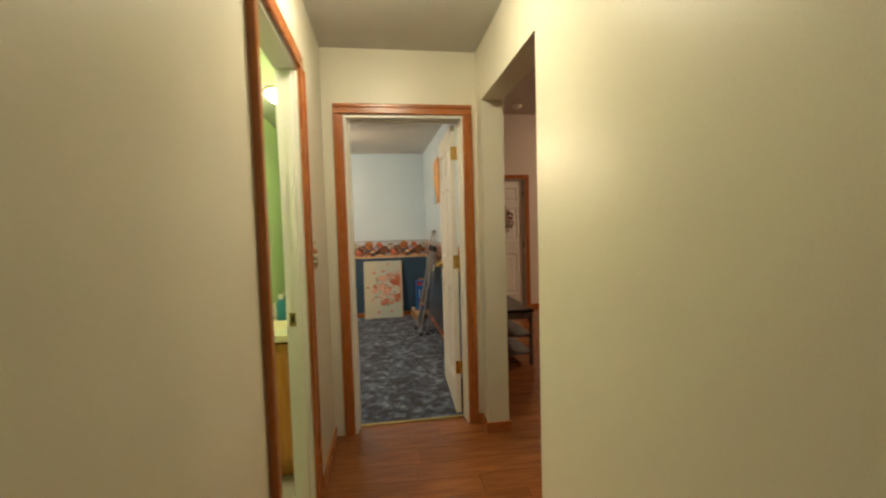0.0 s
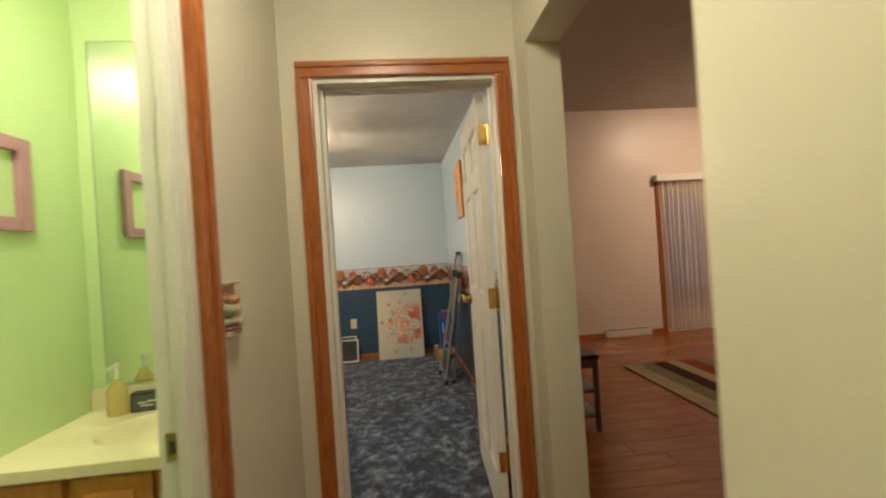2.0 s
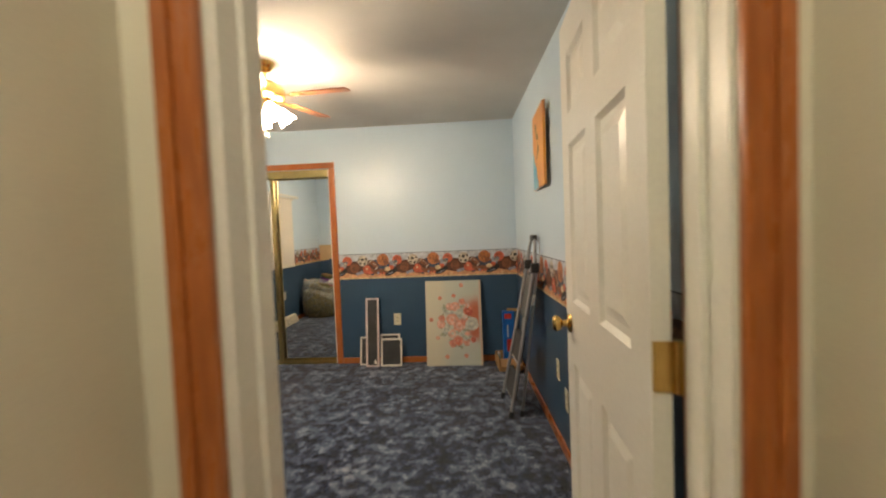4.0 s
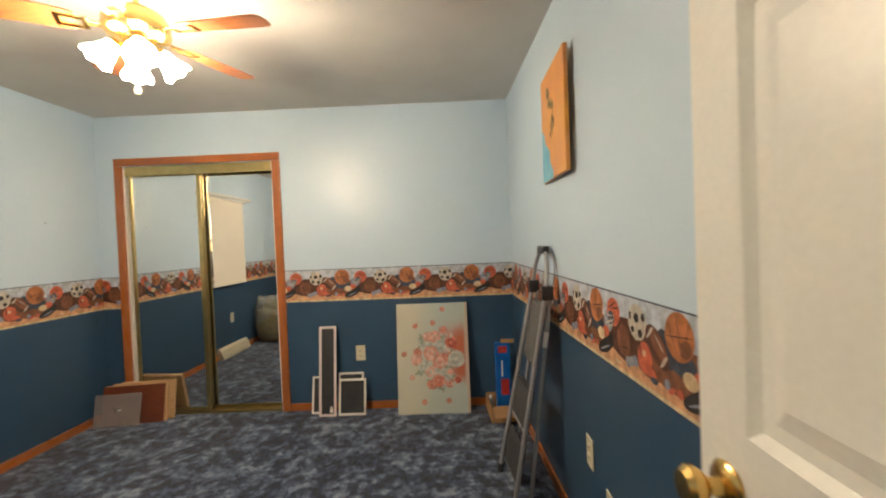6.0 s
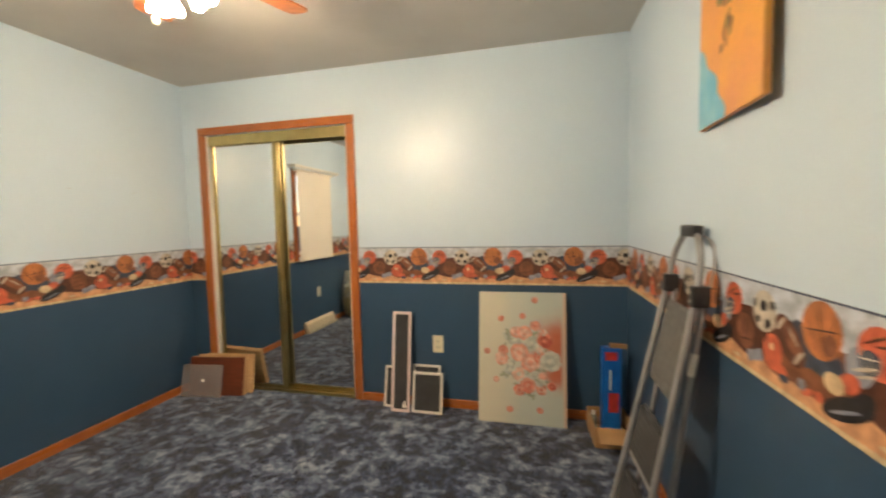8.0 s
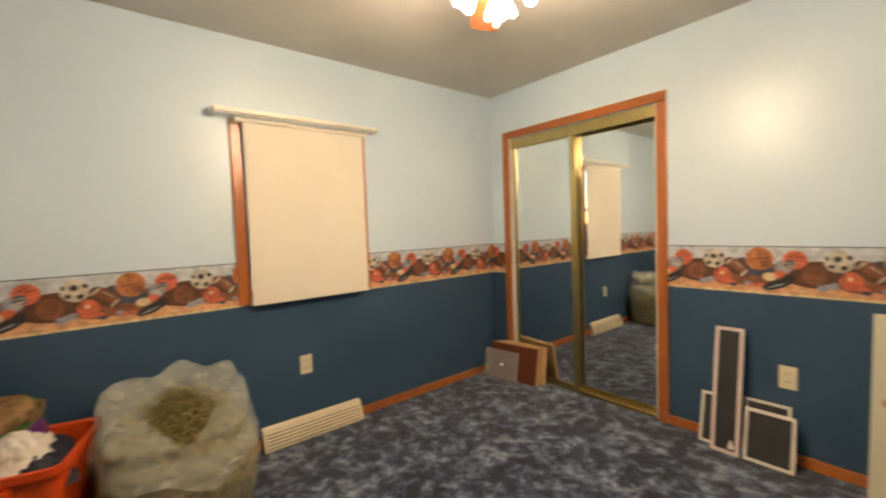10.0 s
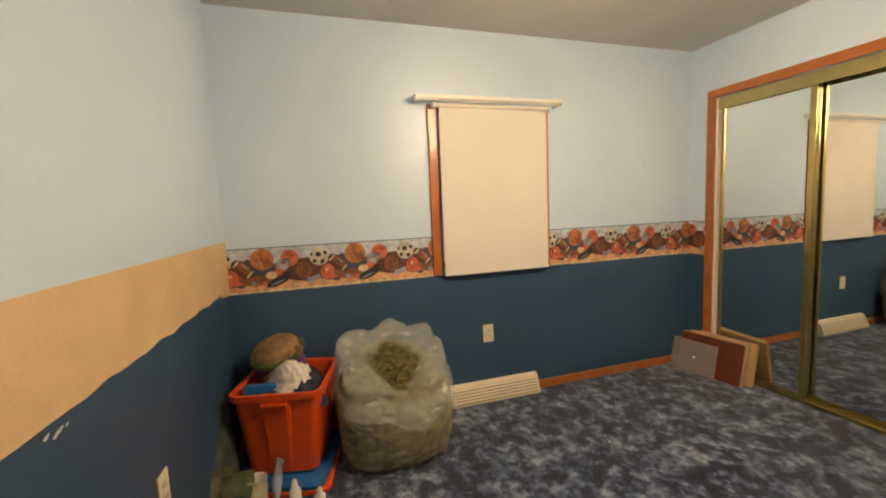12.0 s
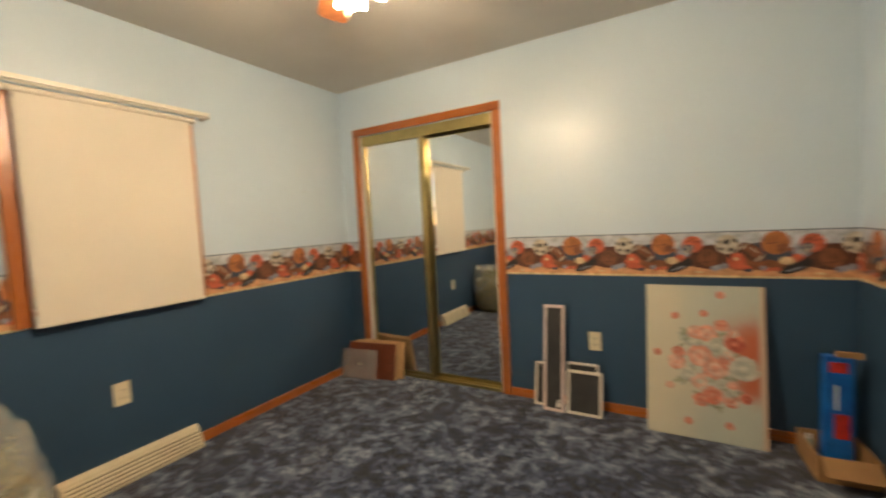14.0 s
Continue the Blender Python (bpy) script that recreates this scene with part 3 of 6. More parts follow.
# shapes: offset along the band, height, half width, half height, tilt, colour, sides
MOTIF = [(0.26, 0.135, 0.15, 0.05, 0, 8, 22), (0.47, 0.135, 0.13, 0.05, 0, 8, 22), (0.08, 0.125, 0.12, 0.04, 0, 11, 22), (0.03, 0.035, 0.14, 0.03, 0, 1, 20), (0.40, 0.09, 0.10, 0.05, 8, 11, 18), (0.20, 0.10, 0.13, 0.05, -10, 8, 18), (-0.02, 0.085, 0.10, 0.045, 5, 11, 18),
         (-0.06, 0.145, 0.035, 0.055, 30, 10, 12), (0.0, 0.130, 0.072, 0.035, -8, 10, 16),
         (0.0, 0.190, 0.062, 0.062, 0, 4, 26), (0.0, 0.190, 0.0017, 0.060, 12, 5, 8), (0.0, 0.190, 0.060, 0.0017, 8, 5, 8), (0.032, 0.190, 0.0017, 0.050, -14, 5, 8), (-0.030, 0.185, 0.0017, 0.050, 28, 5, 8), (0.028, 0.165, 0.025, 0.022, 40, 11, 12),
         (0.105, 0.150, 0.035, 0.038, 0, 9, 14), (0.148, 0.188, 0.050, 0.048, 0, 6, 22), (0.156, 0.218, 0.030, 0.003, 16, 4, 10), (0.140, 0.210, 0.034, 0.003, 24, 8, 10), (0.165, 0.203, 0.028, 0.003, 10, 8, 10), (0.128, 0.165, 0.026, 0.024, 0, 10, 14), (0.112, 0.168, 0.0016, 0.026, 14, 7, 8), (0.130, 0.160, 0.0016, 0.028, 6, 7, 8), (0.146, 0.160, 0.0016, 0.024, -12, 7, 8), (0.128, 0.172, 0.026, 0.0016, 8, 7, 8), (0.118, 0.150, 0.03, 0.004, 20, 7, 8), (0.118, 0.136, 0.026, 0.003, 20, 7, 8),
         (0.312, 0.185, 0.054, 0.054, 0, 7, 24), (0.308, 0.198, 0.018, 0.017, 0, 5, 5), (0.348, 0.205, 0.012, 0.014, 20, 5, 5), (0.285, 0.160, 0.013, 0.012, 0, 5, 5), (0.330, 0.155, 0.016, 0.014, 40, 5, 5), (0.270, 0.200, 0.008, 0.014, 0, 5, 5),
         (0.420, 0.140, 0.070, 0.040, -42, 8, 22), (0.426, 0.148, 0.056, 0.024, -42, 11, 20), (0.432, 0.152, 0.030, 0.0025, -42, 7, 8), (0.455, 0.108, 0.006, 0.026, -42, 7, 10), (0.386, 0.172, 0.005, 0.026, -42, 7, 10),
         (0.225, 0.108, 0.056, 0.062, 12, 8, 22), (0.222, 0.110, 0.046, 0.050, 12, 11, 20), (0.205, 0.125, 0.003, 0.030, 12, 8, 8), (0.222, 0.130, 0.003, 0.032, 4, 8, 8), (0.240, 0.126, 0.003, 0.030, -6, 8, 8), (0.222, 0.088, 0.034, 0.003, 8, 8, 8),
         (0.085, 0.110, 0.028, 0.02, 20, 6, 14), (0.045, 0.095, 0.030, 0.022, 0, 3, 14),
         (0.080, 0.058, 0.070, 0.024, 22, 5, 18), (0.120, 0.085, 0.030, 0.020, 35, 5, 12), (0.075, 0.050, 0.045, 0.004, 22, 9, 8),
         (0.355, 0.092, 0.040, 0.046, 0, 6, 20), (0.352, 0.104, 0.011, 0.011, 10, 3, 5), (0.330, 0.110, 0.004, 0.030, 10, 8, 10), (0.375, 0.062, 0.045, 0.014, -8, 6, 14), (0.275, 0.058, 0.034, 0.015, 20, 9, 12), (0.250, 0.050, 0.014, 0.018, 20, 9, 10), (0.300, 0.066, 0.014, 0.018, 20, 9, 10),
         (0.405, 0.042, 0.020, 0.010, 0, 10, 10), (0.470, 0.055, 0.014, 0.014, 0, 9, 10), (0.490, 0.045, 0.02, 0.008, 30, 6, 10), (0.180, 0.030, 0.02, 0.006, 0, 3, 10), (0.005, 0.05, 0.014, 0.012, 0, 6, 10)]


def border(name, place, u0, u1, phase):
    """place(u, v, d): the point u along the wall, v above the band's foot and d off the wall."""
    bm = bmesh.new()
    count = [0]

    def poly(pts, mat, d):
        pts = [(min(max(u, u0), u1), min(max(v, 0.012), BAND - 0.004)) for u, v in pts]
        if max(u for u, _ in pts) - min(u for u, _ in pts) < 1e-4:
            return
        vs = [bm.verts.new(place(u, v, d)) for u, v in pts]
        bm.faces.new(vs).material_index = mat

    def strip(v0, v1, mat, d):
        vs = [bm.verts.new(place(u, v, d)) for u, v in ((u0, v0), (u1, v0), (u1, v1), (u0, v1))]
        bm.faces.new(vs).material_index = mat

    strip(0, BAND, 0, 0.0010)
    strip(0.012, 0.085, 1, 0.0013)
    strip(0.0, 0.012, 3, 0.0016)
    strip(BAND - 0.005, BAND, 2, 0.0016)
    k = math.floor((u0 - phase) / PERIOD) - 1
    while phase + k * PERIOD < u1 + PERIOD:
        for i, (du, v, ru, rv, tilt, mat, n) in enumerate(MOTIF):
            c = phase + k * PERIOD + du
            if c + 0.15 < u0 or c - 0.15 > u1:
                continue
            ca, sa = math.cos(radians(tilt)), math.sin(radians(tilt))
            pts = []
            for j in range(n):
                a = 2 * math.pi * (j + 0.5) / n
                x, y = ru * math.cos(a), rv * math.sin(a)
                pts.append((c + x * ca - y * sa, v + x * sa + y * ca))
            poly(pts, mat, 0.0019 + 0.00004 * i)
        k += 1
    bmesh.ops.dissolve_degenerate(bm, dist=1e-5, edges=bm.edges[:])
    return solid(name, bm, PAPER, "wallpaper border printed with balls, helmets and shoes", "wallpaper border")


border("trim_border_west", lambda u, v, d: (WEST + d, u, DADO + v), south_y(WEST), 1.425, 0.412)
border("trim_border_west_far", lambda u, v, d: (WEST + d, u, DADO + v), 2.28, NORTH, 0.412)
border("trim_border_north", lambda u, v, d: (u, NORTH - d, DADO + v), -0.741, EAST, -0.28)
border("trim_border_north_corner", lambda u, v, d: (u, NORTH - d, DADO + v), WEST, -2.086, -0.28)
border("trim_border_east", lambda u, v, d: (east_x(-u) - d, -u, DADO + v), -NORTH, -SOUTH, -1.297)

# strip of the door wall where the border was peeled off, ragged at its foot
bm = bmesh.new()
lo, hi, n = [], [], 60
for i in range(n + 1):
    x = WEST + (0.167 - WEST) * i / n
    r = 0.012 * noise.noise((x * 9, 0, 0)) + (0.02 if 0.06 < x - WEST < 0.22 else 0.0) * abs(noise.noise((x * 30, 3, 0)))
    lo.append(bm.verts.new((x, south_y(x) + 0.0012, DADO + 0.035 + r - 0.03 * (x < WEST + 0.18))))
    hi.append(bm.verts.new((x, south_y(x) + 0.0012, DADO + BAND + 0.045)))
for i in range(n):
    bm.faces.new((lo[i + 1], lo[i], hi[i], hi[i + 1]))
solid("trim_peeled_strip", bm, TAN, "bare tan strip where wallpaper was peeled off", "peeled wall")


bm = boxes((WEST, 0.16, SOUTH + 0.0001, SOUTH + 0.0007, DADO, DADO + 0.12))
for v in bm.verts:
    v.co.y += south_y(v.co.x) - SOUTH
solid("trim_navy_edge", bm, NAVY, "navy paint reaching up under the peeled strip", "wall paint")

SCUFF = material("white_plaster_scuff", (0.62, 0.60, 0.55), 0.8, scale=30, fine=120, bump=0.2)
rng = random.Random(5)
for cx, cz, w, h in ((-0.735, 0.892, 0.022, 0.006), (-0.70, 0.900, 0.012, 0.004), (-0.765, 0.895, 0.008, 0.003)):
    bm = bmesh.new()
    bm.faces.new([bm.verts.new((cx - w * rng.uniform(0.7, 1.1) * math.cos(a), south_y(cx) + 0.0024, cz + h * rng.uniform(0.6, 1.2) * math.sin(a) + 0.2 * w * math.cos(a))) for a in [6.283 * k / 14 for k in range(14)]])
    solid("trim_scuff", bm, SCUFF, "bare white scuff in the navy paint", "scuff")

# ---------- bedroom fixtures ----------
def outlet(at, turn, label="ivory duplex outlet plate on the navy wall", w=0.075, h=0.12, mat=IVORY, group="wall plates"):
    o = thing("wall_outlet", label, "outlet", at, group=group, turn=turn)
    part("plate", boxes((-w / 2, w / 2, -0.006, 0, -h / 2, h / 2), bevel=0.002), mat, o)
    for z in (-0.021, 0.021):
        s = part("socket", boxes((-0.017, 0.017, -0.0085, -0.006, z - 0.014, z + 0.014), bevel=0.001), mat, o)
        # sockets are solid; black boxes on them stand for the slots' inner shade
        part("slot", boxes((-0.008, -0.005, -0.0092, -0.0083, z - 0.006, z + 0.005), (0.005, 0.008, -0.0092, -0.0083, z - 0.006, z + 0.005)), BLACK, s)
    return o


outlet((-0.155, NORTH, 0.455), 0)
outlet((WEST, 1.796, 0.459), 90)
outlet((east_x(1.93) - 0.0005, 1.93, 0.46), -91.5)
outlet((east_x(1.74) - 0.0005, 1.74, 0.345), -91.5, "ivory phone plate low on the navy wall")
outlet((-1.17, south_y(-1.17), 0.46), 178, "ivory outlet plate low on the door wall")
outlet((3.57, NORTH, 0.45), 0, "ivory duplex outlet plate on the pale wall")

reg = thing("floor_register", "cream metal baseboard heat register with louvres", "heat register", (WEST, 1.50, 0.004), turn=0)
bm = bmesh.new()
prof = [(0.0, 0.0), (0.075, 0.0), (0.078, 0.014), (0.034, 0.118), (0.018, 0.128), (0.0, 0.128)]
a = [bm.verts.new((x, 0.0, z)) for x, z in prof]
b = [bm.verts.new((x, 0.65, z)) for x, z in prof]
for i in range(6):
    bm.faces.new((a[i], a[(i + 1) % 6], b[(i + 1) % 6], b[i]))
bm.faces.new(a[::-1]), bm.faces.new(b)
bmesh.ops.recalc_face_normals(bm, faces=bm.faces[:])
part("body", bm, IVORY, reg)
for i in range(5):
    z = 0.028 + i * 0.018
    x = 0.079 - (z - 0.014) * 0.423
    part("louvre", boxes((-0.003, 0.007, 0.015, 0.635, -0.004, 0.004), m=pose(x, 0, z, 0, 20, 0)), IVORY, reg)
    # black strip on the closed body: the gap's shade put in as colour
    part("slot", boxes((-0.003, 0.0012, 0.02, 0.63, -0.012, -0.006), m=pose(x - 0.001, 0, z + 0.001, 0, -23, 0)), BLACK, reg, "black strip for the shade between louvres")

for y, z in ((2.71, 1.574), (3.118, 1.57), (0.268, 1.884), (0.292, 1.863)):
    nail = thing("wall_nail", "small dark nail in the wall", "nail", (WEST, y, z), group="nails in the wall")
    part("shank", rod(bmesh.new(), (0, 0, 0), (0.012, 0, 0), 0.0025, n=6), STEEL, nail)

# ceiling fan
FX, FY = -0.634, 1.948
fan = thing("ceiling_fan", "brass ceiling fan, five wooden blades, lit tulip lamps", "ceiling fan", (FX, FY, TOP))
part("canopy", turned([(0.0, 0.0), (0.065, 0.0), (0.062, -0.02), (0.035, -0.05), (0.012, -0.055)], 24), BRASS, fan, smooth=True)
part("downrod", rod(bmesh.new(), (0, 0, -0.05), (0, 0, -0.13), 0.011), BRASS, fan)
part("motor_housing", turned([(0.015, -0.11), (0.06, -0.12), (0.105, -0.145), (0.118, -0.175), (0.118, -0.215), (0.10, -0.235), (0.055, -0.245), (0.05, -0.275), (0.06, -0.285), (0.06, -0.31), (0.03, -0.33), (0.0, -0.335)], 32), BRASS, fan, smooth=True)
BLADE = material("cherry_fan_blade", (0.42, 0.15, 0.045), 0.35, other=(0.30, 0.095, 0.028), scale=8, fine=60, bump=0.08, stretch=(0.8, 7, 7))
for i in range(5):
    ang = -4 + 72 * i
    bm = bmesh.new()
    outline = [(0.19, -0.045), (0.21, -0.055), (0.48, -0.068), (0.525, -0.066), (0.540, -0.050), (0.545, 0.0), (0.540, 0.050), (0.525, 0.066), (0.48, 0.068), (0.21, 0.055), (0.19, 0.045)]
    lo = [bm.verts.new((x, y, -0.003)) for x, y in outline]
    hi = [bm.verts.new((x, y, 0.003)) for x, y in outline]
    bm.faces.new(lo[::-1]), bm.faces.new(hi)
    for k in range(len(lo)):
        bm.faces.new((lo[k], lo[(k + 1) % len(lo)], hi[(k + 1) % len(lo)], hi[k]))
    bm.transform(pose(0, 0, -0.208, 0, 0, ang) @ pose(0, 0, 0, 11))
    bl = part("blade", bm, BLADE, fan, "cherry-brown wooden blade")
    bm = boxes((0.09, 0.16, -0.014, 0.014, -0.004, 0.002), (0.15, 0.25, -0.034, -0.018, -0.008, -0.003), (0.15, 0.25, 0.018, 0.034, -0.008, -0.003), (0.15, 0.17, -0.034, 0.034, -0.008, -0.002), (0.235, 0.25, -0.034, 0.034, -0.008, -0.003), bevel=0.002)
    bm.transform(pose(0, 0, -0.208, 0, 0, ang) @ pose(0, 0, 0, 11))
    part("blade_bracket", bm, BRASS, bl)
TULIP = [(0.018, 0.0), (0.027, -0.012), (0.034, -0.035), (0.041, -0.062), (0.052, -0.086), (0.057, -0.097), (0.052, -0.095), (0.037, -0.062), (0.0, -0.05)]
for i in range(4):
    ang = 40 + 90 * i
    m = pose(0, 0, -0.275, 0, 0, ang) @ pose(0.072, 0, -0.002, 0, -40, 0)
    arm = part("lamp_arm", rod(bmesh.new(), m @ Vector((0, 0, 0.012)), Vector((0, 0, -0.30)), 0.009), BRASS, fan)
    part("socket_cup", turned([(0.0, 0.014), (0.02, 0.012), (0.024, -0.006), (0.02, -0.012)], 16, m), BRASS, arm, smooth=True)
    bm = turned(TULIP, 24)
    for v in bm.verts:
        r = math.hypot(v.co.x, v.co.y)
        if v.co.z < -0.08:
            v.co.z -= 0.006 * math.cos(6 * math.atan2(v.co.y, v.co.x))
    bm.transform(m)
    part("lamp_shade", bm, FAN_LIGHT, arm, "lit frosted tulip glass", smooth=True)
bm = rod(bmesh.new(), (0.012, -0.03, -0.33), (0.012, -0.03, -0.44), 0.0016, n=6)
chain = part("pull_chain", bm, BRASS, fan)
part("chain_pull", turned([(0.0, -0.475), (0.009, -0.472), (0.012, -0.455), (0.006, -0.44), (0.0, -0.438)], 12, Matrix.Translation((0.012, -0.03, 0))), IVORY, chain, smooth=True)

# ---------- things along the closet wall ----------
def leaning(name, label, category, x, w, h, foot, head, group="", turn=0):
    """A thing whose back leans: local x across, y into the wall, z up its face."""
    o = thing(name, label, category, group=group)
    tilt = math.degrees(math.atan2(head - foot, math.sqrt(max(h * h - (head - foot) ** 2, 1e-6))))
    o.matrix_basis = pose(x, foot, 0.006, -tilt, 0, turn)
    return o


def painting_material():
    """Grey-green ground, with a brick-red cloud behind the flowers that stops short of the pale edge."""
    m = bpy.data.materials.new("painted_canvas_grey_to_red")
    m.use_nodes = True
    n, l = m.node_tree.nodes, m.node_tree.links
    p = n["Principled BSDF"]
    p.inputs["Roughness"].default_value = 0.6
    co, sp, no = n.new("ShaderNodeTexCoord"), n.new("ShaderNodeSeparateXYZ"), n.new("ShaderNodeTexNoise")
    no.inputs["Scale"].default_value = 6
    l.new(co.outputs["Object"], sp.inputs[0]), l.new(co.outputs["Object"], no.inputs["Vector"])

    def smooth(value, a, b):
        r = n.new("ShaderNodeMapRange")
        r.interpolation_type = "SMOOTHSTEP"
        r.inputs[1].default_value, r.inputs[2].default_value = a, b
        l.new(value, r.inputs[0])
        return r.outputs[0]

    def maths(kind, a, b):
        x = n.new("ShaderNodeMath")
        x.operation = kind
        for k, v in ((0, a), (1, b)):
            if isinstance(v, float):
                x.inputs[k].default_value = v
            else:
                l.new(v, x.inputs[k])
        return x.outputs[0]

    def mix(f, a, b):
        x = n.new("ShaderNodeMix")
        x.data_type = "RGBA"
        l.new(f, x.inputs[0])
        for k, v in ((6, a), (7, b)):
            if isinstance(v, tuple):
                x.inputs[k].default_value = (*v, 1)
            else:
                l.new(v, x.inputs[k])
        return x.outputs[2]

    wob = maths("MULTIPLY", maths("SUBTRACT", no.outputs[0], 0.5), 0.22)
    x, z = maths("ADD", sp.outputs[0], wob), maths("ADD", sp.outputs[2], wob)
    cloud = maths("MULTIPLY", maths("MULTIPLY", smooth(x, 0.30, 0.50), smooth(sp.outputs[0], 0.548, 0.52)), maths("MULTIPLY", smooth(z, 0.16, 0.34), smooth(z, 0.74, 0.56)))
    ground = mix(smooth(x, 0.08, 0.34), (0.55, 0.52, 0.41), (0.44, 0.48, 0.43))
    l.new(mix(cloud, mix(smooth(sp.outputs[0], 0.535, 0.55), ground, (0.56, 0.40, 0.29)), (0.46, 0.12, 0.055)), p.inputs["Base Color"])
    return m


PETALS = [flat("petal_pink", (0.74, 0.34, 0.25)), flat("petal_coral", (0.70, 0.22, 0.14)), flat("petal_blush", (0.76, 0.47, 0.37)), flat("petal_white", (0.60, 0.60, 0.52)), flat("leaf_olive", (0.36, 0.38, 0.27)), flat("petal_deep", (0.48, 0.10, 0.06)), flat("petal_grey", (0.48, 0.51, 0.46))]
canvas = leaning("flower_painting", "unframed canvas of pink roses leaning against the navy wall", "painting", 0.152, 0.56, 0.845, 3.405, 3.535)
part("canvas", boxes((0, 0.56, 0, 0.018, 0, 0.845), bevel=0.002), painting_material(), canvas)
rng = random.Random(4)
layer = [0]


def dab(bm, cx, cz, r, tone, long=1.0, turn=0.0):
    """One flat stroke of paint, uneven at its rim."""
    layer[0] += 1
    vs = []
    for j in range(10):
        t = 2 * math.pi * j / 10
        q = r * rng.uniform(0.8, 1.12)
        x, z = q * long * math.cos(t), q * math.sin(t)
        vs.append(bm.verts.new((cx + x * math.cos(turn) - z * math.sin(turn), -0.0004 - layer[0] * 0.0000025, cz + x * math.sin(turn) + z * math.cos(turn))))
    bm.faces.new(vs).material_index = tone


def bloom(cx, cz, r, outer, inner):
    """A painted rose: a ring of broad petals, a paler second ring and a dark heart."""
    bm = bmesh.new()
    first = rng.uniform(0, 6.28)
    for ring, count, d, size, tone in ((0, 6, 0.62, 0.52, outer), (1, 5, 0.36, 0.38, inner), (2, 3, 0.14, 0.22, outer)):
        for k in range(count):
            a = first + ring * 0.5 + 6.283 * k / count + rng.uniform(-0.2, 0.2)
            dab(bm, cx + d * r * math.cos(a), cz + d * r * math.sin(a), size * r, tone if rng.random() < 0.75 else inner, 1.25, a + 1.57)
    part("painted_rose", bm, PETALS, canvas)


def sprig(cx, cz, r):
    bm = bmesh.new()
    for k in range(4):
        a = rng.uniform(0, 6.28)
        dab(bm, cx + r * math.cos(a), cz + r * math.sin(a), r * 0.5, rng.choice((4, 4, 6)), 2.0, a)
    part("painted_leaf", bm, PETALS, canvas)


for k in range(64):
    a, d = rng.uniform(0, 6.28), 0.19 * math.sqrt(rng.random())
    sprig(0.30 + d * 0.92 * math.cos(a), 0.40 + d * 1.2 * math.sin(a), rng.uniform(0.010, 0.020))
for cx, cz, r, outer, inner in ((0.245, 0.585, 0.036, 0, 2), (0.300, 0.580, 0.044, 0, 2), (0.365, 0.630, 0.030, 1, 0), (0.250, 0.510, 0.030, 3, 6), (0.345, 0.515, 0.046, 3, 6), (0.425, 0.535, 0.044, 1, 5),
                                (0.160, 0.465, 0.030, 1, 0), (0.265, 0.455, 0.054, 0, 2), (0.150, 0.410, 0.040, 0, 2), (0.335, 0.390, 0.054, 0, 2), (0.390, 0.430, 0.034, 1, 0), (0.460, 0.405, 0.062, 3, 6),
                                (0.205, 0.345, 0.036, 3, 6), (0.265, 0.315, 0.044, 3, 2), (0.365, 0.315, 0.026, 3, 6), (0.410, 0.310, 0.024, 2, 0), (0.320, 0.245, 0.046, 0, 1), (0.265, 0.215, 0.034, 1, 0),
                                (0.405, 0.225, 0.030, 1, 2), (0.400, 0.270, 0.022, 3, 6), (0.470, 0.250, 0.026, 1, 5), (0.210, 0.520, 0.020, 3, 6), (0.395, 0.475, 0.024, 3, 2), (0.415, 0.590, 0.022, 3, 0),
                                (0.145, 0.670, 0.019, 0, 1), (0.285, 0.690, 0.019, 0, 1), (0.055, 0.455, 0.019, 1, 0), (0.115, 0.275, 0.019, 0, 2), (0.205, 0.090, 0.019, 1, 0), (0.395, 0.095, 0.019, 1, 0), (0.365, 0.795, 0.019, 1, 0)):
    bloom(cx, cz, r, outer, inner)

MATTE = material("black_chalk_face", (0.022, 0.022, 0.024), 0.7, other=(0.035, 0.035, 0.037), scale=12, fine=150, bump=0.05)
PINKW = material("pinkish_white_frame", (0.72, 0.60, 0.57), 0.45, other=(0.68, 0.56, 0.53), scale=12, fine=120, bump=0.05)
WHITEW = material("white_wood_frame", (0.76, 0.72, 0.64), 0.45, other=(0.71, 0.67, 0.59), scale=12, fine=120, bump=0.05)


def framed(label, x, w, h, foot, head, mat, bar=0.016, turn=0):
    o = leaning("picture_frame", label, "picture frame", x, w, h, foot, head, "frames leaning on the wall", turn)
    part("backing", boxes((bar * 0.5, w - bar * 0.5, 0.006, 0.012, bar * 0.5, h - bar * 0.5)), MATTE, o, "plain black backing")
    for s in ((0, bar, 0, 0.016, 0, h), (w - bar, w, 0, 0.016, 0, h), (bar, w - bar, 0, 0.016, 0, bar), (bar, w - bar, 0, 0.016, h - bar, h)):
        part("bar", boxes(s, bevel=0.002), mat, o)
    return o


tall = framed("tall narrow black board in a pinkish white frame", -0.468, 0.135, 0.69, 3.415, 3.515, PINKW, 0.018)
part("painted_house", boxes((0.085, 0.11, -0.0015, 0.006, 0.03, 0.055), (0.092, 0.103, -0.0015, 0.006, 0.055, 0.075)), WHITEW, tall, "tiny white painted shape")
framed("small black board in a white frame, half hidden", -0.545, 0.15, 0.285, 3.475, 3.535, WHITEW, 0.014)
framed("square black board in a white frame", -0.318, 0.215, 0.275, 3.425, 3.475, WHITEW, 0.016)
framed("white-framed board behind the others", -0.335, 0.20, 0.305, 3.485, 3.538, WHITEW, 0.014)

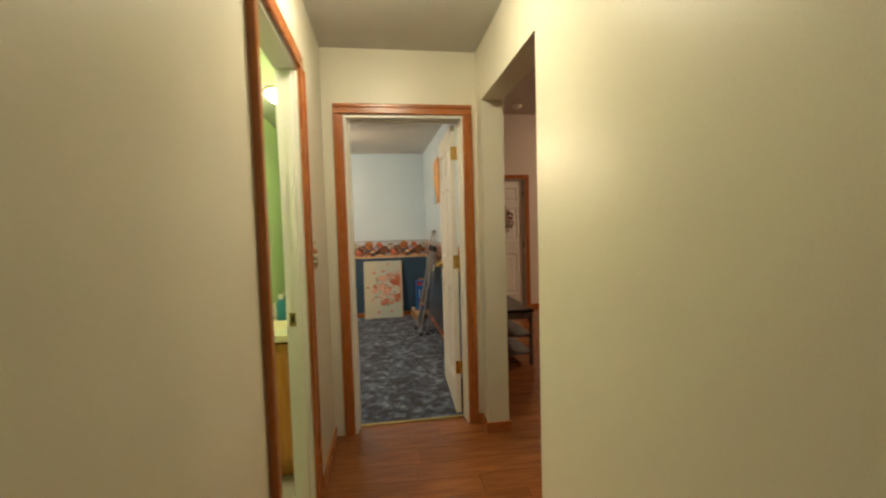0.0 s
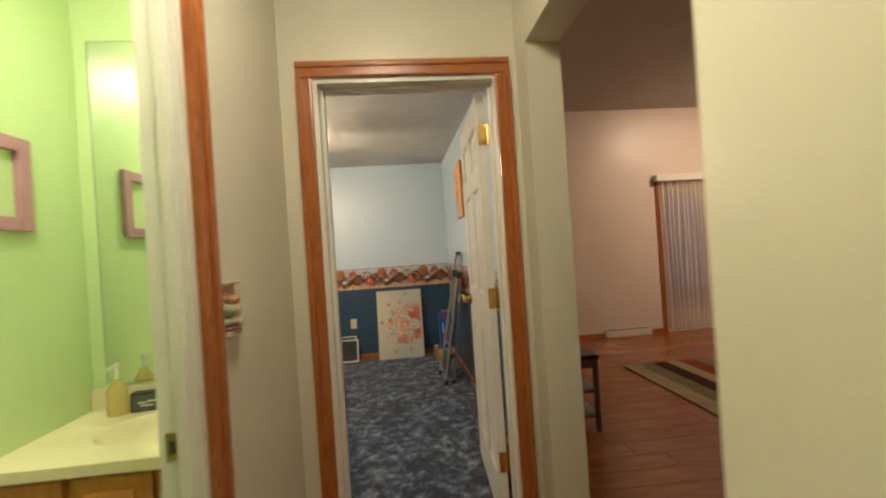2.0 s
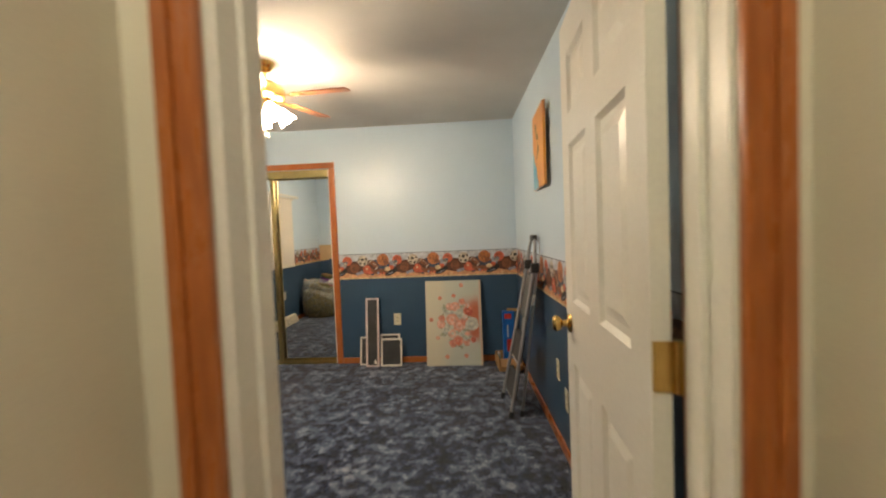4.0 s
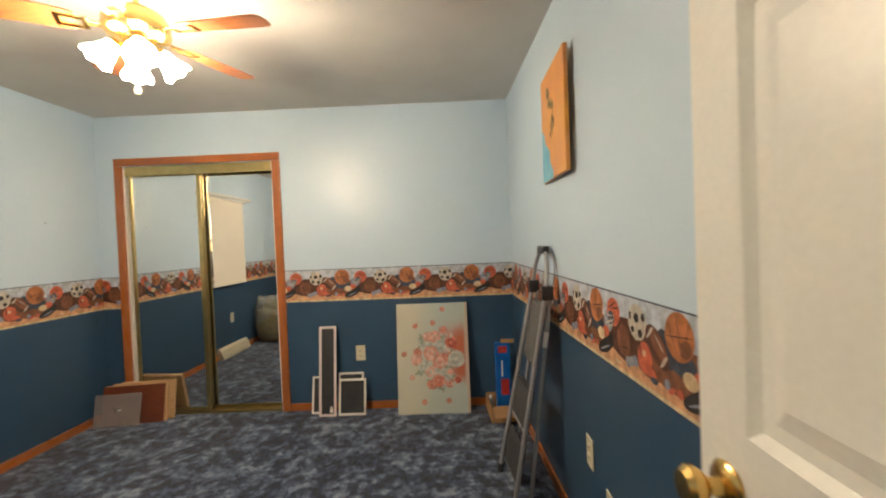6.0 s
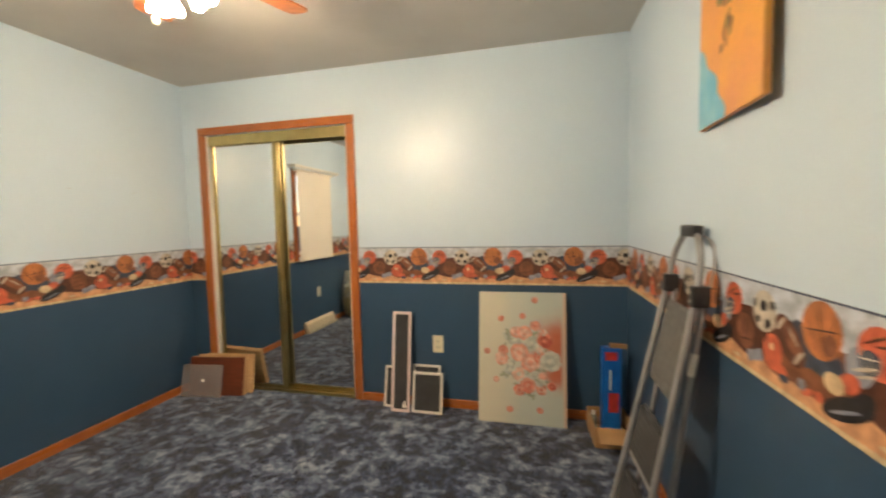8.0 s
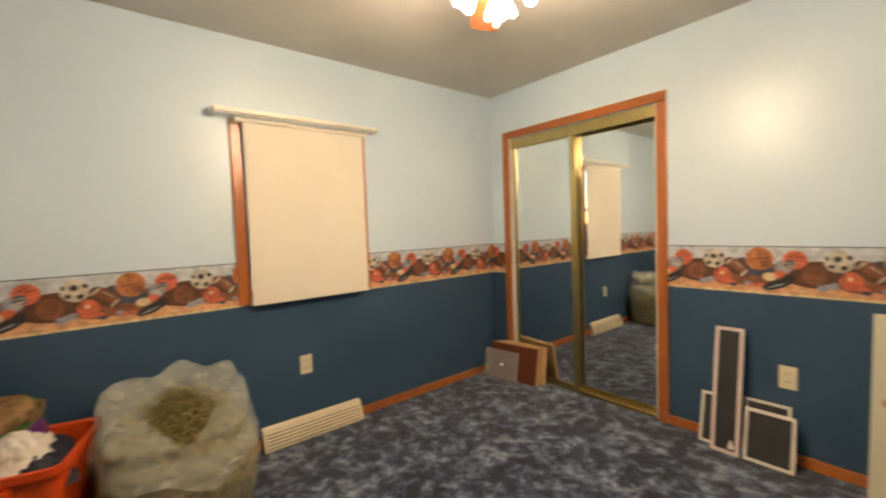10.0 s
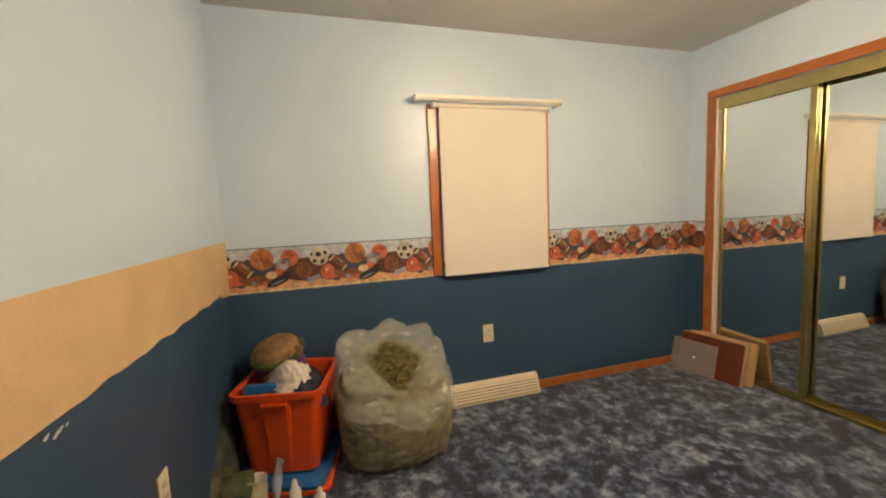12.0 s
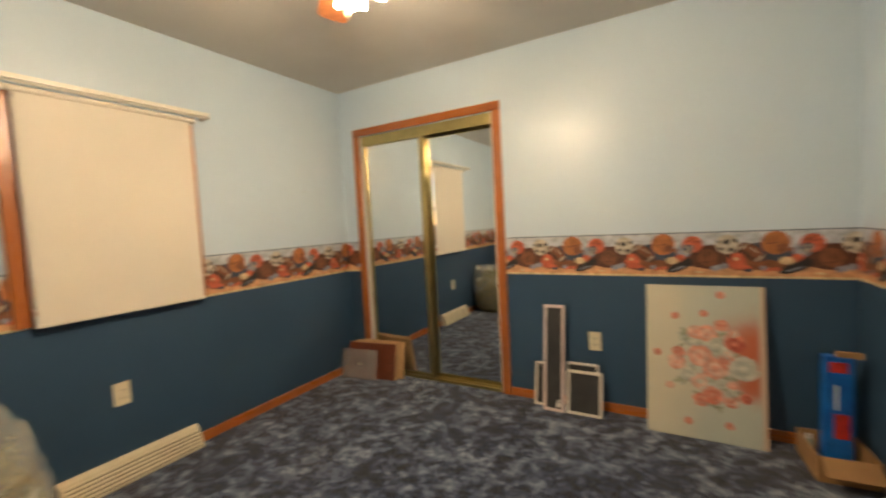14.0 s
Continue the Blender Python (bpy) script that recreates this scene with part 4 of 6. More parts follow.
# boards stacked before the mirror
BROWNB = material("dark_red_brown_board", (0.14, 0.035, 0.015), 0.35, other=(0.10, 0.025, 0.01), scale=9, fine=60, bump=0.06, stretch=(1, 6, 6))
PINE = material("pale_raw_pine", (0.52, 0.34, 0.17), 0.6, other=(0.45, 0.28, 0.13), scale=9, fine=60, bump=0.1, stretch=(1, 6, 6))
ACRYL = clear("cloudy_clear_plastic", alpha_mix=0.55, rough=0.15, white=(0.42, 0.36, 0.34))
bd = leaning("cabinet_board", "dark red-brown board leaning on pine frames", "board", -2.15, 0.45, 0.29, 3.365, 3.43, turn=8)
part("face", boxes((0, 0.45, 0, 0.014, 0, 0.29), bevel=0.002), BROWNB, bd)
part("edge", boxes((0.0, 0.462, 0.0145, 0.026, 0, 0.295), bevel=0.002), PINE, bd, "raw pine edge")
for i, (x, f, w) in enumerate(((-2.10, 3.412, 0.405), (-2.06, 3.452, 0.40))):
    fr = leaning("wood_panel", "raw pine panel leaning on the mirror door", "board", x, w, 0.30, f, f + 0.05, "pine panels", 6)
    part("panel", boxes((0, w, 0, 0.02, 0, 0.30), bevel=0.003), PINE, fr)
    for s in ((0, 0.03, -0.006, 0, 0, 0.30), (w - 0.03, w, -0.006, 0, 0, 0.30)):
        part("rail", boxes(s, bevel=0.001), PINE, fr)
ac = leaning("plastic_sheet", "small cloudy clear plastic sheet leaning on the board", "plastic sheet", -2.175, 0.335, 0.245, 3.32, 3.375, turn=8)
part("sheet", boxes((0, 0.335, 0, 0.005, 0, 0.245), bevel=0.001), ACRYL, ac)
part("sticker", boxes((0.165, 0.185, -0.0012, 0.0, 0.12, 0.13)), WHITE, ac)

# blue package and cardboard in the corner
BLUEP = material("glossy_blue_packaging", (0.01, 0.16, 0.55), 0.3, other=(0.006, 0.09, 0.38), scale=9, fine=60, bump=0.15)
REDP = flat("red_packaging_print", (0.60, 0.04, 0.03), 0.3)
CARD = material("brown_cardboard", (0.40, 0.23, 0.10), 0.8, other=(0.34, 0.19, 0.08), scale=7, fine=90, bump=0.1)
PACKC = material("green_grey_canister_print", (0.10, 0.16, 0.12), 0.35, other=(0.40, 0.40, 0.34), scale=35, fine=120, bump=0.05)
cb = thing("cardboard_box", "low open brown cardboard box on the carpet", "box", (0.955, 3.36, 0.005), turn=4)
for s in ((-0.11, 0.11, -0.14, 0.14, 0, 0.004), (-0.11, -0.106, -0.14, 0.14, 0.004, 0.12), (0.106, 0.11, -0.14, 0.14, 0.004, 0.12), (-0.106, 0.106, -0.14, -0.136, 0.004, 0.12), (-0.106, 0.106, 0.136, 0.14, 0.004, 0.12)):
    part("side", boxes(s), CARD, cb)
part("flap", boxes((-0.10, 0.10, 0, 0.004, 0, 0.10), m=pose(0, -0.142, 0.12, 120, 0, 0)), CARD, cb)
bp = thing("blue_package", "glossy blue package with red print, standing upright", "package", (0.965, 3.40, 0.0095), turn=6)
bm = boxes((-0.055, 0.055, -0.03, 0.03, 0, 0.535), bevel=0.012)
part("pack", bm, BLUEP, bp)
part("printed_patch", boxes((-0.02, 0.04, -0.0315, -0.029, 0.14, 0.26), bevel=0.0005), REDP, bp, "red printed patch")
part("printed_patch", boxes((-0.04, 0.03, -0.0315, -0.029, 0.46, 0.51), bevel=0.0005), REDP, bp, "red printed patch")
part("printed_band", boxes((-0.015, -0.005, -0.0313, -0.029, 0.28, 0.40)), WHITE, bp, "pale printed bar")
part("torn_top", boxes((-0.05, 0.05, -0.008, 0.008, 0.533, 0.562), bevel=0.004, m=pose(0, 0, 0, 2, 4, 0)), CARD, bp, "torn brown top edge")

can = thing("small_canister", "small printed canister standing on the carpet", "canister", (0.865, 3.40, 0.0045))
part("body", turned([(0.0, 0.0), (0.02, 0.0), (0.021, 0.004), (0.021, 0.10), (0.012, 0.115), (0.0, 0.115)], 16), PACKC, can, smooth=True)
part("cap", turned([(0.0, 0.1155), (0.011, 0.1155), (0.010, 0.135), (0.0, 0.136)], 14), WHITE, can, smooth=True)

# step ladder folded against the wall
ladder = thing("step_ladder", "folded grey steel step ladder leaning on the wall", "ladder")
NEAR, FAR = (Vector((0.862, 2.262, 0.01)), Vector((1.055, 2.275, 1.07))), (Vector((0.835, 2.61, 0.01)), Vector((1.055, 2.585, 1.07)))


def along(ends, z):
    return ends[0].lerp(ends[1], (z - ends[0].z) / (ends[1].z - ends[0].z))


def tube(name, points, r, mat, parent):
    """A bent steel tube through the points."""
    cu = bpy.data.curves.new(name, "CURVE")
    cu.dimensions, cu.bevel_depth, cu.bevel_resolution, cu.use_fill_caps = "3D", r, 3, True
    sp = cu.splines.new("BEZIER")
    sp.bezier_points.add(len(points) - 1)
    for p, c in zip(sp.bezier_points, points):
        p.co = c
        p.handle_left_type = p.handle_right_type = "AUTO"
    tmp = new(name, cu)
    me = bpy.data.meshes.new_from_object(tmp)
    bpy.data.objects.remove(tmp)
    me.materials.clear()
    me.materials.append(mat)
    ob = new(name, me)
    ob.parent = parent
    return ob


def plate(name, z0, z1, inset, off, thick, ribs, mat, label):
    """A board lying between the rails, in their slope, with raised ribs across it."""
    def slab(za, zb, d0, d1, k):
        bm = bmesh.new()
        v = []
        for d in (d0, d1):
            for ends, z, sgn in ((NEAR, za, 1), (FAR, za, -1), (FAR, zb, -1), (NEAR, zb, 1)):
                v.append(bm.verts.new(along(ends, z) + Vector((off + d, sgn * k, 0))))
        for q in ((3, 2, 1, 0), (4, 5, 6, 7), (0, 1, 5, 4), (1, 2, 6, 5), (2, 3, 7, 6), (3, 0, 4, 7)):
            bm.faces.new([v[t] for t in q])
        bmesh.ops.recalc_face_normals(bm, faces=bm.faces[:])
        return bm

    bm = slab(z0, z1, -thick / 2, thick / 2, inset)
    bmesh.ops.bevel(bm, geom=bm.edges[:], offset=thick * 0.4, segments=2, affect="EDGES", clamp_overlap=True)
    board = part(name, bm, mat, ladder, label)
    for k in range(ribs):
        z = z0 + (z1 - z0) * (k + 0.8) / (ribs + 0.6)
        part("rib", slab(z, z + (z1 - z0) * 0.35 / ribs, -thick / 2 - 0.0015, -thick / 2 + 0.001, inset + 0.012), mat, board)


TREAD = material("dark_grey_ribbed_tread", (0.035, 0.035, 0.037), 0.55, other=(0.06, 0.06, 0.06), scale=30, fine=160, bump=0.2)
PANEL = material("grey_ribbed_platform", (0.09, 0.09, 0.09), 0.5, other=(0.14, 0.14, 0.135), scale=40, fine=160, bump=0.2)
for ends, back in ((NEAR, 0.024), (FAR, -0.024)):
    r = part("front_rail", rod(bmesh.new(), ends[0], ends[1], 0.0125), STEEL, ladder, smooth=True)
    part("rubber_foot", rod(bmesh.new(), ends[0] + Vector((-0.001, 0, -0.006)), ends[0] + Vector((0.007, 0, 0.04)), 0.017), BLACK, r)
    foot = Vector((ends[0].x + 0.083, ends[0].y + back, 0.01))
    r = part("rear_rail", rod(bmesh.new(), foot, ends[1] + Vector((0.022, back * 0.5, -0.03)), 0.0105), STEEL, ladder, smooth=True)
    part("rubber_foot", rod(bmesh.new(), foot + Vector((-0.001, 0, -0.006)), foot + Vector((0.004, 0, 0.035)), 0.015), BLACK, r)
    c = ends[1]
    part("joint", boxes((c.x - 0.022, c.x + 0.034, c.y - 0.022, c.y + 0.022, c.z - 0.045, c.z + 0.025), bevel=0.012), BLACK, ladder, smooth=True)
    for dz in (-0.025, 0.005):
        part("rivet", turned([(0.0, 0.0), (0.006, 0.0), (0.005, 0.003), (0.0, 0.004)], 10, pose(c.x - 0.0215, c.y, c.z + dz, 0, -90, 0)), CHROME, ladder, "bright rivet")
a, b = NEAR[1], FAR[1]
hoop = tube("hand_hoop", [a + Vector((0, 0, 0.01)), a + Vector((0.018, 0.035, 0.13)), Vector((1.083, (a.y + b.y) / 2, 1.268)), b + Vector((0.018, -0.035, 0.13)), b + Vector((0, 0, 0.01))], 0.011, STEEL, ladder)
part("grip", boxes((1.065, 1.101, a.y + 0.085, b.y - 0.085, 1.245, 1.287), bevel=0.014), BLACK, hoop, "black moulded grip", smooth=True)
tube("cable", [a + Vector((0.03, -0.01, 0.0)), a + Vector((0.045, 0.0, 0.14)), Vector((1.098, (a.y + b.y) / 2 - 0.03, 1.262))], 0.0035, STEEL, ladder)
plate("tray", 0.68, 1.0, 0.022, 0.016, 0.016, 12, PANEL, "grey ribbed top platform")
plate("step", 0.37, 0.575, 0.03, 0.014, 0.026, 7, TREAD, "black ribbed folding tread")
plate("step", 0.10, 0.29, 0.03, 0.014, 0.026, 7, TREAD, "black ribbed folding tread")
for z in (0.36, 0.10):
    part("stay", rod(bmesh.new(), along(NEAR, z) + Vector((0.01, 0.03, 0)), along(FAR, z) + Vector((0.01, -0.03, 0)), 0.006), STEEL, ladder)
c = a.lerp(Vector((NEAR[0].x + 0.083, NEAR[0].y + 0.024, 0.01)), 0.26) + Vector((0.016, 0.008, 0))
part("spreader_label", rod(bmesh.new(), c, c + Vector((0.012, 0, 0.075)), 0.0122), WHITE, ladder, "small white label sleeve")

# beach canvas on the east wall
beach = thing("beach_canvas", "small unframed canvas, orange sand and blue sea", "painting", (east_x(2.43) + 0.002, 2.43, 1.607), turn=-91.5)
ORANGEP = material("painted_orange_sand", (0.80, 0.38, 0.06), 0.5, other=(0.74, 0.32, 0.11), scale=6, fine=60, bump=0.15)
SEAP = material("painted_blue_sea", (0.12, 0.40, 0.58), 0.5, other=(0.25, 0.52, 0.62), scale=12, fine=60, bump=0.15)
part("canvas", boxes((0, 0.45, -0.022, -0.0035, 0, 0.515), bevel=0.002), ORANGEP, beach)
bm = bmesh.new()
pts = [(0.0, 0.0)] + [(0.19 + 0.015 * math.sin(k * 1.3) - 0.19 * (k / 12) ** 1.6 + 0.03 * (1 - k / 12), 0.27 * k / 12) for k in range(13)] + [(0.0, 0.27)]
bm.faces.new([bm.verts.new((x + 0.001, -0.0226, z + 0.001)) for x, z in pts])
part("painted_sea", bm, SEAP, beach)
bm = bmesh.new()
rng = random.Random(7)
for k in range(34):
    t = rng.random()
    cx, cz, r = 0.20 + 0.05 * math.sin(t * 5) + rng.uniform(-0.03, 0.03), 0.20 + 0.24 * t, rng.uniform(0.006, 0.022)
    bm.faces.new([bm.verts.new((cx + r * rng.uniform(0.6, 1.1) * math.cos(a), -0.0228 - k * 0.00001, cz + 1.4 * r * rng.uniform(0.6, 1.1) * math.sin(a))) for a in (0, 1, 2, 3.1, 4.2, 5.2)]).material_index = k % 2
part("painted_grass", bm, (flat("paint_olive", (0.24, 0.22, 0.06)), flat("paint_umber", (0.36, 0.17, 0.06))), beach, "olive and brown brush marks")

# ---------- things in the window corner ----------
HAY = material("dry_green_hay", (0.20, 0.15, 0.045), 0.85, other=(0.055, 0.055, 0.018), scale=25, fine=200, bump=0.6)
HAYS = [material("hay_straw", (0.34, 0.28, 0.10), 0.8, scale=40), material("hay_green", (0.15, 0.16, 0.045), 0.8, scale=40), material("hay_brown", (0.16, 0.10, 0.035), 0.8, scale=40)]
FILM = clear("thin_clear_plastic_bag", alpha_mix=0.84, rough=0.12, white=(0.66, 0.64, 0.54), crumple=0.4)
FOLDS = clear("crumpled_clear_plastic", alpha_mix=0.72, rough=0.16, white=(0.74, 0.75, 0.67), crumple=0.25)
BX, BY = -1.915, 1.065
bag = thing("hay_bag", "open clear plastic bag full of dry hay", "bag of hay", (BX, BY, 0.005))


def bag_radius(a, z):
    """The bag's outline: square-shouldered, bulging and creased."""
    sq = (abs(math.cos(a)) ** 4 + abs(math.sin(a)) ** 4) ** -0.25
    base = 0.262 * (0.40 + 0.60 * sq)
    bulge = 1.0 + 0.10 * math.sin(min(z, 0.5) / 0.5 * math.pi) + 0.06 * noise.noise((math.cos(a) * 1.6, math.sin(a) * 1.6, z * 3))
    crease = 0.010 * noise.noise((math.cos(a) * 5, math.sin(a) * 5, z * 4)) + 0.006 * noise.noise((a * 6, z * 12, 4))
    return base * bulge * 1.12 + crease


def slump(bm):
    """The filled top leans down towards the room."""
    for v in bm.verts:
        v.co.z -= (0.36 if v.co.x > 0 else 0.20) * v.co.x * min(1.0, max(0.0, (v.co.z - 0.18) / 0.3))
    return bm


bm = bmesh.new()
rings, n = [], 64
levels = [(0.0, 0.90), (0.02, 0.98), (0.08, 1.0), (0.16, 1.0), (0.24, 1.0), (0.32, 1.0), (0.40, 0.99), (0.47, 0.97)]
for z, k in levels:
    rings.append([bm.verts.new((k * bag_radius(2 * math.pi * i / n, z) * math.cos(2 * math.pi * i / n), k * bag_radius(2 * math.pi * i / n, z) * math.sin(2 * math.pi * i / n), z)) for i in range(n)])
for p, q in zip(rings, rings[1:]):
    for i in range(n):
        bm.faces.new((p[i], p[(i + 1) % n], q[(i + 1) % n], q[i]))
bm.faces.new(rings[0][::-1])
part("plastic_film", slump(bm), FILM, bag, "thin clear plastic over packed hay", smooth=True)
# the loose mouth: the collar stands up, leans out towards the wall and folds in to a ragged diamond hole
bm = bmesh.new()
n = 128
rings = []
for k in range(8):                                          # an apron of loose film hanging over the shoulders
    ring = []
    for i in range(n):
        a = 2 * math.pi * i / n
        drop = 0.10 + 0.06 * math.sin(3 * a + 1) + 0.03 * math.sin(7 * a)
        z = 0.455 - drop * (1 - k / 8)
        r = bag_radius(a, z) + 0.012 + 0.014 * noise.noise((math.cos(a) * 7, math.sin(a) * 7, z * 14))
        ring.append(bm.verts.new((r * math.cos(a), r * math.sin(a), z)))
    rings.append(ring)
for step in range(1, 23):
    t = step / 22
    ring = []
    for i in range(n):
        a = 2 * math.pi * i / n
        ca, sa = math.cos(a), math.sin(a)
        back = 0.5 - 0.5 * math.cos(a + 0.25)               # 0 towards the room, 1 towards the wall
        rim = bag_radius(a, 0.47) * 0.985
        q = 1.0 / (abs(ca) / 0.235 + abs(sa) / 0.135)          # the hole: a diamond, long towards the room
        hx, hy = q * ca + 0.055, q * sa + 0.01
        w = max(0.0, t - 0.30) / 0.70
        w = w * w * (3 - 2 * w)
        fold = noise.noise((ca * 2.3, sa * 2.3, t * 2.0))
        crisp = abs(noise.noise((ca * 4.5 + 3, sa * 4.5, t * 4.5)))
        x = rim * ca * (1 - w) + hx * w
        y = rim * sa * (1 - w) + hy * w
        out = min(1.0, 3 * t) * (1 - 0.8 * w) * (0.024 * fold - 0.012 * crisp)
        arch = math.sin(math.pi * min(1.0, t * 1.02) ** 0.8)
        z = 0.455 + (0.065 + 0.035 * back) * arch + 0.05 * t + min(1.0, 3 * t) * (0.040 * fold - 0.014 * crisp)
        ring.append(bm.verts.new((x + out * ca, y + out * sa, z)))
    rings.append(ring)
for p, q in zip(rings, rings[1:]):
    for i in range(n):
        bm.faces.new((p[i], p[(i + 1) % n], q[(i + 1) % n], q[i]))
n = 64
part("mouth", slump(bm), FOLDS, bag, "crumpled milky plastic folds round the opening", smooth=True)
bm = bmesh.new()
rings = []
for z, k in ((0.008, 0.86), (0.03, 0.94), (0.10, 0.965), (0.20, 0.965), (0.30, 0.955), (0.38, 0.92), (0.42, 0.86), (0.455, 0.62), (0.48, 0.30), (0.49, 0.02)):
    ring = []
    for i in range(40):
        a = 2 * math.pi * i / 40
        r = k * bag_radius(a, z) + 0.008 * noise.noise((a * 4, z * 20, 1)) - 0.008
        ring.append(bm.verts.new((r * math.cos(a), r * math.sin(a), z + 0.02 * noise.noise((r * math.cos(a) * 9, r * math.sin(a) * 9, 2)) * (z > 0.05))))
    rings.append(ring)
for p, q in zip(rings, rings[1:]):
    for i in range(40):
        bm.faces.new((p[i], p[(i + 1) % 40], q[(i + 1) % 40], q[i]))
bm.faces.new(rings[0][::-1]), bm.faces.new(rings[-1])
part("packed_hay", slump(bm), HAY, bag, "packed olive hay", smooth=True)
rng = random.Random(11)


def strand(bm, c, d, ln, w, mat):
    d = d.normalized()
    s = d.cross(Vector((rng.uniform(-1, 1), rng.uniform(-1, 1), rng.uniform(-1, 1)))).normalized() * w
    u = d.cross(s)
    mid = c + u * rng.uniform(-4, 4)
    rows = [[bm.verts.new(p + s * q + u * o) for q, o in ((-1, 0), (1, 0), (0, 1.2))] for p in (c - d * ln / 2, mid, c + d * ln / 2)]
    for p, q in zip(rows, rows[1:]):
        for i in range(3):
            bm.faces.new((p[i], p[(i + 1) % 3], q[(i + 1) % 3], q[i])).material_index = mat


bm = bmesh.new()
for k in range(1500):
    a, r = rng.uniform(0, 6.283), 0.21 * math.sqrt(rng.random())
    c = Vector((r * math.cos(a), r * math.sin(a), 0.475 + 0.045 * (1 - r / 0.21) - 0.25 * max(0, r - 0.14) + rng.uniform(-0.012, 0.03)))
    strand(bm, c, Vector((rng.uniform(-1, 1), rng.uniform(-1, 1), rng.uniform(-0.35, 0.35))), rng.uniform(0.03, 0.09), rng.uniform(0.0009, 0.002), rng.choice((0, 1, 1, 2, 2)))
for k in range(1100):
    a, z = rng.uniform(0, 6.283), rng.uniform(0.02, 0.42)
    r = bag_radius(a, z) * 0.965 - 0.006
    c = Vector((r * math.cos(a), r * math.sin(a), z))
    strand(bm, c, Vector((-math.sin(a), math.cos(a), rng.uniform(-0.9, 0.9))), rng.uniform(0.02, 0.06), rng.uniform(0.0009, 0.0018), rng.choice((0, 0, 1, 2)))
st = part("loose_hay", slump(bm), HAYS, bag, "loose straw and green hay strands")
st["kind"] = "stuff"

# storage bin on a stack of lids
ORANGE = material("orange_moulded_plastic", (0.72, 0.085, 0.012), 0.38, other=(0.66, 0.07, 0.01), scale=4, fine=180, bump=0.06)
BLUE = material("blue_moulded_plastic", (0.012, 0.14, 0.40), 0.38, other=(0.01, 0.11, 0.33), scale=4, fine=180, bump=0.06)
TOWEL = material("white_striped_towelling", (0.76, 0.72, 0.66), 0.95, other=(0.55, 0.51, 0.48), scale=22, fine=300, bump=0.7, spec=0.1, stretch=(1, 1, 3))
DARKC = material("dark_navy_cloth", (0.025, 0.028, 0.045), 0.95, other=(0.05, 0.05, 0.07), scale=18, fine=250, bump=0.6, spec=0.1)
PURPLE = material("purple_plastic", (0.13, 0.028, 0.17), 0.35, other=(0.09, 0.02, 0.12), scale=8, fine=120, bump=0.1)
BARK = material("brown_bark", (0.27, 0.16, 0.065), 0.85, other=(0.13, 0.075, 0.03), scale=18, fine=80, bump=0.9, dist=0.006)
GREENP = material("green_moss_trim", (0.07, 0.15, 0.03), 0.8, other=(0.05, 0.10, 0.02), scale=25, fine=100, bump=0.5)


def rounded_rect(lx, ly, r, n=5):
    pts = []
    for cx, cy, a0 in ((lx - r, ly - r, 0), (-lx + r, ly - r, 90), (-lx + r, -ly + r, 180), (lx - r, -ly + r, 270)):
        for i in range(n + 1):
            a = radians(a0 + 90 * i / n)
            pts.append((cx + r * math.cos(a), cy + r * math.sin(a)))
    return pts


def stacked(sections, cap0=True, cap1=True):
    """A hull through rounded rectangles: (half x, half y, corner, height, shift x)."""
    bm = bmesh.new()
    rings = [[bm.verts.new((x, y, z)) for x, y in rounded_rect(lx, ly, r)] for lx, ly, r, z in sections]
    k = len(rings[0])
    for p, q in zip(rings, rings[1:]):
        for i in range(k):
            bm.faces.new((p[i], p[(i + 1) % k], q[(i + 1) % k], q[i]))
    if cap0:
        bm.faces.new(rings[0][::-1])
    if cap1:
        bm.faces.new(rings[-1])
    return bm


def lid(name, label, at, turn, mat):
    o = thing(name, label, "bin lid", at, group="bin lids", turn=turn)
    part("tray", stacked([(0.225, 0.175, 0.04, 0.0), (0.235, 0.185, 0.045, 0.004), (0.235, 0.185, 0.045, 0.02), (0.215, 0.165, 0.04, 0.022), (0.21, 0.16, 0.04, 0.014)]), mat, o, smooth=True)


def by_bin(x, y, z):
    """A place beside or in the bin, as the bin stands turned in its corner."""
    c, k = math.cos(radians(-20)), math.sin(radians(-20))
    return (-1.965 + c * (x + 1.905) - k * (y - 0.44), 0.525 + k * (x + 1.905) + c * (y - 0.44), z)


lid("bin_lid", "orange plastic bin lid lying on the carpet", by_bin(-1.845, 0.50, 0.005), -12, ORANGE)
lid("bin_lid", "blue plastic bin lid under the orange bin", by_bin(-1.855, 0.485, 0.028), -16, BLUE)
tote = thing("storage_bin", "orange plastic storage bin full of cloths and odds", "storage bin", by_bin(-1.905, 0.44, 0.0505), turn=-14)
bm = stacked([(0.17, 0.155, 0.045, 0.0), (0.18, 0.165, 0.045, 0.006), (0.222, 0.205, 0.05, 0.425), (0.216, 0.199, 0.05, 0.425), (0.175, 0.160, 0.045, 0.012)])
part("tub", bm, ORANGE, tote, smooth=True)
part("rim", stacked([(0.222, 0.205, 0.05, 0.395), (0.236, 0.219, 0.055, 0.398), (0.238, 0.221, 0.055, 0.43), (0.226, 0.209, 0.05, 0.432), (0.216, 0.199, 0.05, 0.425)], False, False), ORANGE, tote, smooth=True)
